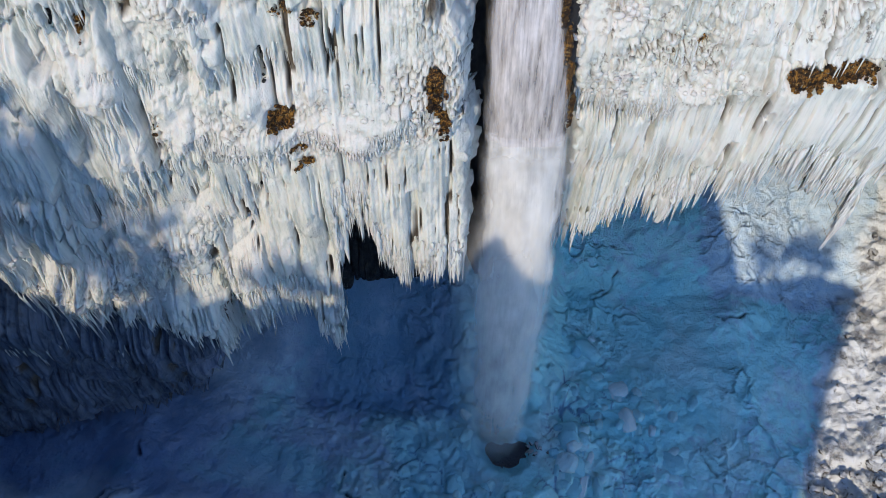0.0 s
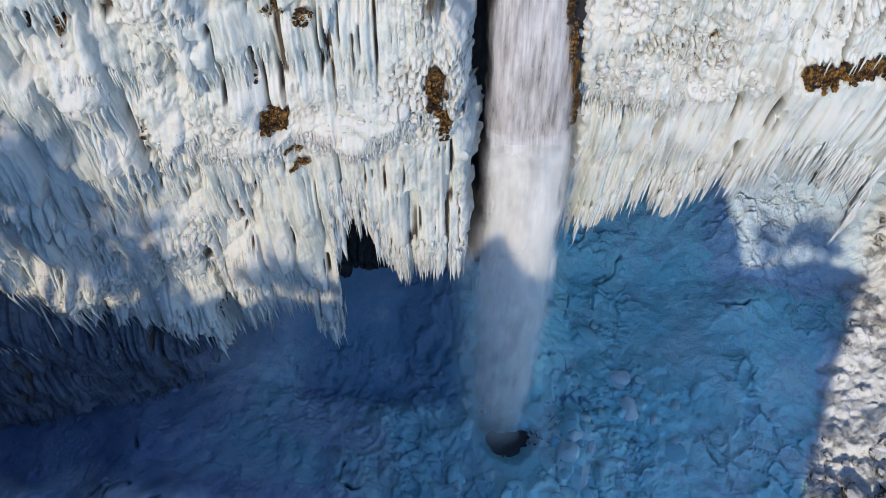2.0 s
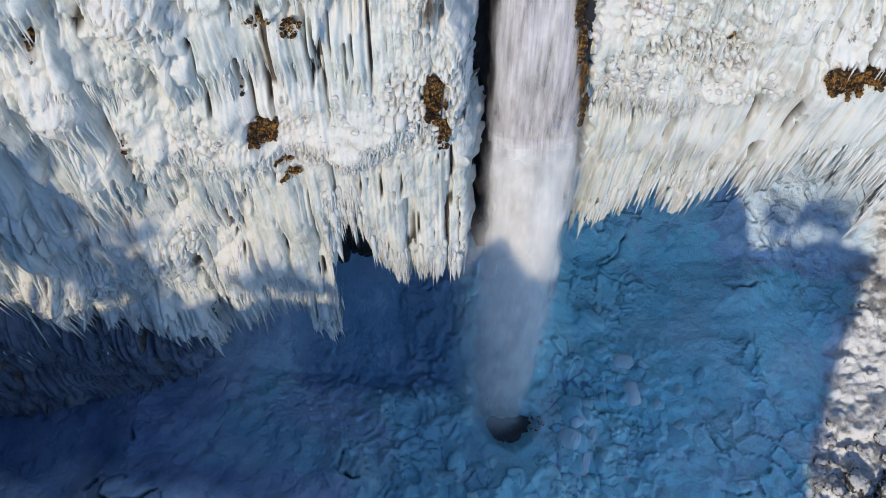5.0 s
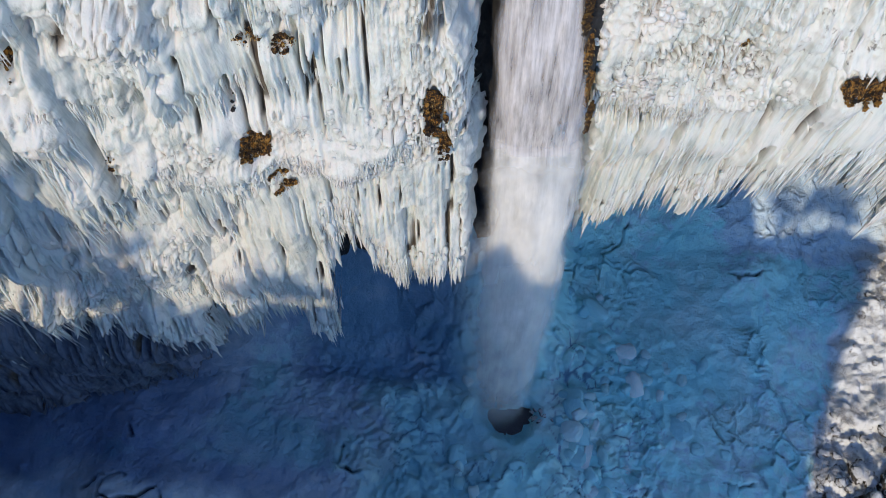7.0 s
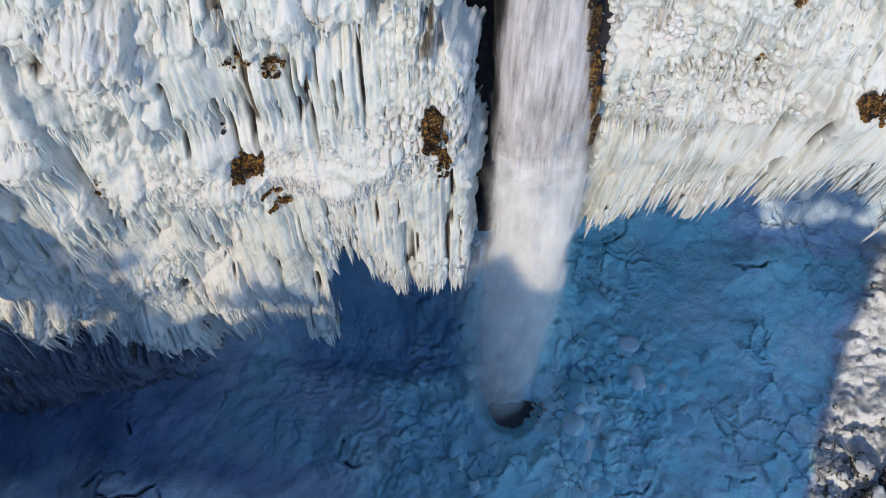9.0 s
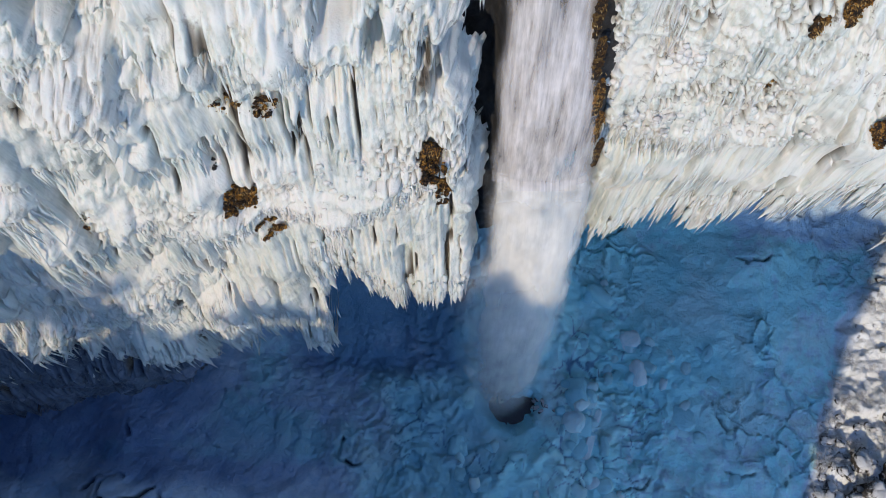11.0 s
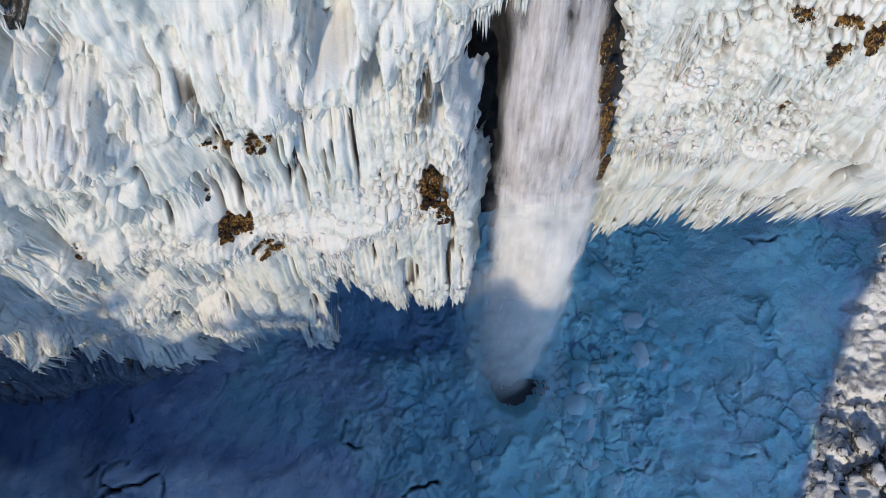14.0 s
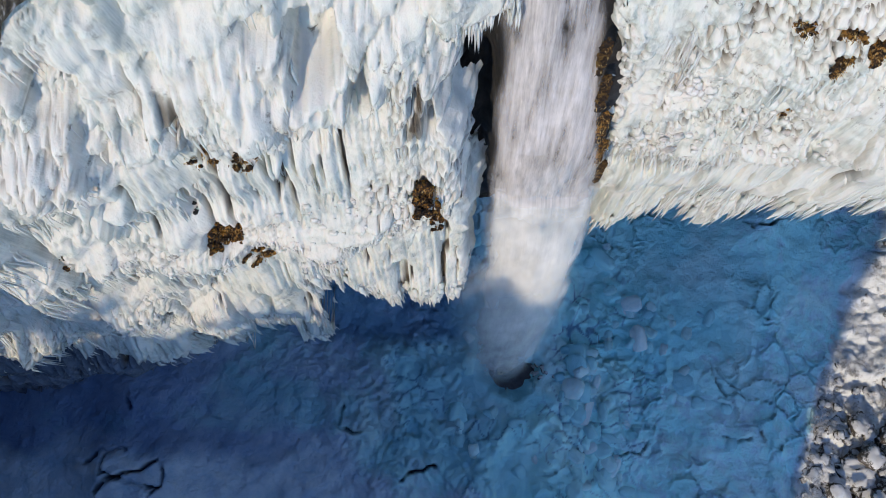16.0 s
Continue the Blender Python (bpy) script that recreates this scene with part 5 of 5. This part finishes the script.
for k, (xx, zz, ww, hh) in enumerate(((14.8, 44.6, 0.3, 1.8), (12.3, 44.6, 0.3, 2.2))):
    growth("dark_gap_patch", surface_right, xx, zz, ww, hh, 30, 0, ROCK, GAP, "rock", 550 + k, 0.0)


# ---------------------------------------------------------------- broken ice round the plunge pool
def lump_mesh(name, shape, s, material, square, rough):
    rng = np.random.default_rng(600 + s)
    v, t = shape
    q = np.sign(v) * np.abs(v) ** square
    q = q * (1 + rough * fbm(v[:, 0] * 1.7 + 9 * s, v[:, 1] * 1.7 + 4 * v[:, 2], 3, 600 + s))[:, None]
    q = q * rng.uniform(0.75, 1.25, 3)
    return tri_mesh(name, q, t, material)


BLOCKS = [lump_mesh("ice_block", BALL_2, s, CHUNK, 0.72, 0.22) for s in range(6)]
rng = np.random.default_rng(610)
placed = 0
while placed < 110:
    a, r = rng.uniform(0, 2 * math.pi), 3.8 + 17 * rng.uniform(0, 1) ** 0.8
    x, y = BASE[0] + 1.25 * r * math.cos(a), BASE[1] + 0.85 * r * math.sin(a) - 1.5
    if x < 1 or y < 13 or y > 44 or fbm(x * 0.18, y * 0.18, 2, 611) < -0.25:
        continue
    k = rng.uniform(0.4, 0.95) * (1.5 if rng.uniform() < 0.15 else 1.0)
    ob = new("ice_block", BLOCKS[int(rng.integers(6))])
    ob.matrix_basis = Matrix.Translation((x, y, ground_at(x, y) - 0.22 * k)) @ Euler((rng.uniform(-0.3, 0.3), rng.uniform(-0.3, 0.3), rng.uniform(0, 6.28))).to_matrix().to_4x4() @ Matrix.Diagonal((k * rng.uniform(0.8, 1.5), k * rng.uniform(0.8, 1.3), k * rng.uniform(0.5, 0.8), 1))
    tagged(ob, "rounded blue ice block frozen into the pool", "ice block", "ice blocks round the plunge pool")
    placed += 1
PALE = [lump_mesh("ice_slab", BALL_3, 20 + s, PALE_ICE, 0.62, 0.16) for s in range(4)]
for k, (x, y, sx, sy, sz, turn) in enumerate(((21.4, 32.4, 0.75, 1.5, 0.6, 0.1), (15.2, 24.2, 0.5, 1.7, 0.4, -0.3), (16.4, 27.4, 0.4, 1.1, 0.4, -0.4), (20.8, 36.2, 1.5, 0.8, 0.5, 0.3))):
    ob = new("ice_slab", PALE[k % 4])
    ob.matrix_basis = Matrix.Translation((x, y, ground_at(x, y) + 0.2 * sz)) @ Matrix.Rotation(turn, 4, "Z") @ Matrix.Diagonal((sx, sy, sz, 1))
    tagged(ob, "pale upended ice slab standing in the blue pool ice", "ice block", "pale slabs in the pool ice")


# wet brown stones at the rim of the plunge hole
WET_STONES = [lump_mesh("wet_stone", BALL_2, 30 + s, FROST_ROCK, 0.8, 0.4) for s in range(3)]
rng = np.random.default_rng(615)
for k in range(14):
    x, y, r = 10.0 + rng.normal(0, 0.55), 28.9 + rng.normal(0, 0.5), rng.uniform(0.12, 0.34)
    ob = new("wet_stone", WET_STONES[k % 3])
    ob.matrix_basis = Matrix.Translation((x, y, ground_at(x, y) + 0.2 * r)) @ Matrix.Rotation(rng.uniform(0, 6.28), 4, "Z") @ Matrix.Diagonal((r * 1.3, r, r * 0.8, 1))
    tagged(ob, "wet brown stone frozen to the rim of the plunge hole", "stone", "stones at the plunge hole")


# ---------------------------------------------------------------- sunlit boulders and frosted scrub
STONES = [lump_mesh("boulder", BALL_3, 40 + s, FROST_ROCK, 0.75, 0.5) for s in range(6)]
rng = np.random.default_rng(620)
placed = 0
while placed < 150:
    y = rng.uniform(13, 58)
    if y > 28 and rng.uniform() < 0.75:
        continue
    x = 38.5 + 0.40 * (y - 15) + rng.uniform(0, 1) ** 1.3 * 14
    k = rng.uniform(0.25, 0.7) * (1.5 if rng.uniform() < 0.12 and y < 30 else 0.85)
    if y > 32:
        k *= 0.7
    ob = new("boulder", STONES[int(rng.integers(6))])
    ob.matrix_basis = Matrix.Translation((x, y, ground_at(x, y) + 0.25 * k)) @ Euler((rng.uniform(-0.3, 0.3), rng.uniform(-0.3, 0.3), rng.uniform(0, 6.28))).to_matrix().to_4x4() @ Matrix.Diagonal((k * rng.uniform(0.9, 1.4), k * rng.uniform(0.8, 1.2), k * rng.uniform(0.6, 1.0), 1))
    tagged(ob, "brown boulder crusted with frost on the sunlit bank", "boulder", "boulders on the sunlit bank")
    placed += 1


for k in range(22):
    x, y, r = 46.4 + rng.normal(0, 2.2), 18.2 + rng.normal(0, 2.4), rng.uniform(0.7, 1.5)
    ob = new("boulder", STONES[k % 6])
    ob.matrix_basis = Matrix.Translation((x, y, ground_at(x, y) + 0.3 * r)) @ Euler((rng.uniform(-0.4, 0.4), rng.uniform(-0.4, 0.4), rng.uniform(0, 6.28))).to_matrix().to_4x4() @ Matrix.Diagonal((r * rng.uniform(0.9, 1.4), r, r * rng.uniform(0.8, 1.2), 1))
    tagged(ob, "large dark boulder crusted with frost among shrubs", "boulder", "boulders on the sunlit bank")


def bush_mesh(s):
    """A leafless frosted shrub: twigs forking up and out from the root."""
    r = np.random.default_rng(630 + s)
    V, F = [], []

    def twig(p, d, ln, th, depth):
        q = p + d * ln
        side = np.cross(d, r.normal(0, 1, 3))
        side = side / (np.linalg.norm(side) + 1e-6) * th
        up = np.cross(d, side)
        b = len(V)
        V.extend([p + side, p - side * 0.5 + up * 0.8, p - side * 0.5 - up * 0.8, q])
        F.extend([(b, b + 1, b + 3), (b + 1, b + 2, b + 3), (b + 2, b, b + 3)])
        if depth:
            for _ in range(int(r.integers(3, 5))):
                e = d + r.normal(0, 0.55, 3)
                twig(p + d * ln * r.uniform(0.35, 0.95), e / np.linalg.norm(e), ln * r.uniform(0.45, 0.75), th * 0.65, depth - 1)

    for _ in range(9):
        d = np.array([r.normal(0, 0.7), r.normal(0, 0.7), 1.0])
        twig(np.zeros(3), d / np.linalg.norm(d), r.uniform(0.5, 0.9), 0.03, 3)
    return tri_mesh("shrub", np.array(V), np.array(F), TWIG, True)


BUSHES = [bush_mesh(s) for s in range(5)]
placed = 0
while placed < 280:
    y = rng.uniform(13, 56)
    x = 37.8 + 0.40 * (y - 15) + rng.uniform(0, 1) ** 1.5 * 14
    k = rng.uniform(0.5, 1.2)
    ob = new("shrub", BUSHES[int(rng.integers(5))])
    ob.matrix_basis = Matrix.Translation((x, y, ground_at(x, y) - 0.05)) @ Matrix.Rotation(rng.uniform(0, 6.28), 4, "Z") @ Matrix.Diagonal((k, k, k * 0.8, 1))
    tagged(ob, "leafless shrub white with frost on the sunlit bank", "shrub", "frosted shrubs on the bank")
    placed += 1


# ---------------------------------------------------------------- unseen bare trees added on the rim behind, whose shadows dapple the ice
def make_bark():
    m, n, l, b = mat("bare_bark", 0.9)
    l.new(ramp(n, l, noise_tex(n, l, mapping(n, l, (1, 1, 0.3)), 3, 4, 0.6), [(0.3, (0.05, 0.04, 0.03)), (0.7, (0.16, 0.13, 0.11))]), b.inputs["Base Color"])
    return m


BARK = make_bark()


def shade_tree(s):
    r = np.random.default_rng(660 + s)
    V, F = [], []

    def limb(p, d, ln, th, depth):
        q = p + d * ln
        side = np.cross(d, r.normal(0, 1, 3))
        side = side / (np.linalg.norm(side) + 1e-6)
        up = np.cross(d, side)
        b = len(V)
        for c, w in ((p, th), (q, th * 0.45)):
            V.extend([c + side * w, c - side * 0.5 * w + up * 0.85 * w, c - side * 0.5 * w - up * 0.85 * w])
        for i in range(3):
            j = (i + 1) % 3
            F.extend([(b + i, b + j, b + 3 + j), (b + i, b + 3 + j, b + 3 + i)])
        if depth:
            for _ in range(5 if depth > 1 else 8):
                e = d * 0.8 + r.normal(0, 0.45, 3) + np.array([0, 0, 0.25])
                limb(p + d * ln * r.uniform(0.6 if depth == 4 else 0.3, 1.0), e / np.linalg.norm(e), ln * r.uniform(0.5, 0.7), th * 0.66, depth - 1)

    limb(np.zeros(3), np.array([0, 0, 1.0]), 0.5, 0.024, 4)
    v = np.array(V)
    return tri_mesh("shade_tree", v / v[:, 2].max(), np.array(F), BARK)


TREES = [shade_tree(s) for s in range(3)]
rng = np.random.default_rng(670)
# Places and heights are set by where each unseen tree's shadow should land.
spots = [(-47.5 + 0.27 * k, 4 - 1.2 * k, 59.5, h) for k, h in ((6, 16), (9, 23), (12.5, 21), (15, 24), (17.2, 15), (19.5, 17), (21, 12))]
spots += [(x, -25.5, 63.5, h) for x, h in ((-40, 5), (-37.6, 4), (-34.6, 10.5), (-33.2, 8), (-31, 6))]
spots += [(x, -26, 62.5, rng.uniform(2.5, 5)) for x in np.linspace(-27, -16, 7)]
spots += [(x, -26.5, 61.5, rng.uniform(2, 4.5)) for x in np.linspace(-14, -4, 8)]
spots += [(x, -26, 45.5, rng.uniform(4, 9)) for x in (8.5, 11.0, 13.0, 15.0, 16.8)]
spots += [(rng.uniform(15.8, 17.2), -25.2, z, rng.uniform(3, 6) + (2.5 if z < 28 else 0)) for z in np.linspace(2, 44, 20)]
for k, (x, yy, zb, h) in enumerate(spots):
    ob = new("shade_tree", TREES[k % 3])
    ob.matrix_basis = Matrix.Translation((x, yy + rng.uniform(-0.8, 0.3), zb)) @ Matrix.Rotation(rng.uniform(0, 6.28), 4, "Z") @ Matrix.Diagonal((h, h, h, 1))
    tagged(ob, "unseen leafless tree added to dapple the sunlight", "tree", "bare trees on the canyon wall")
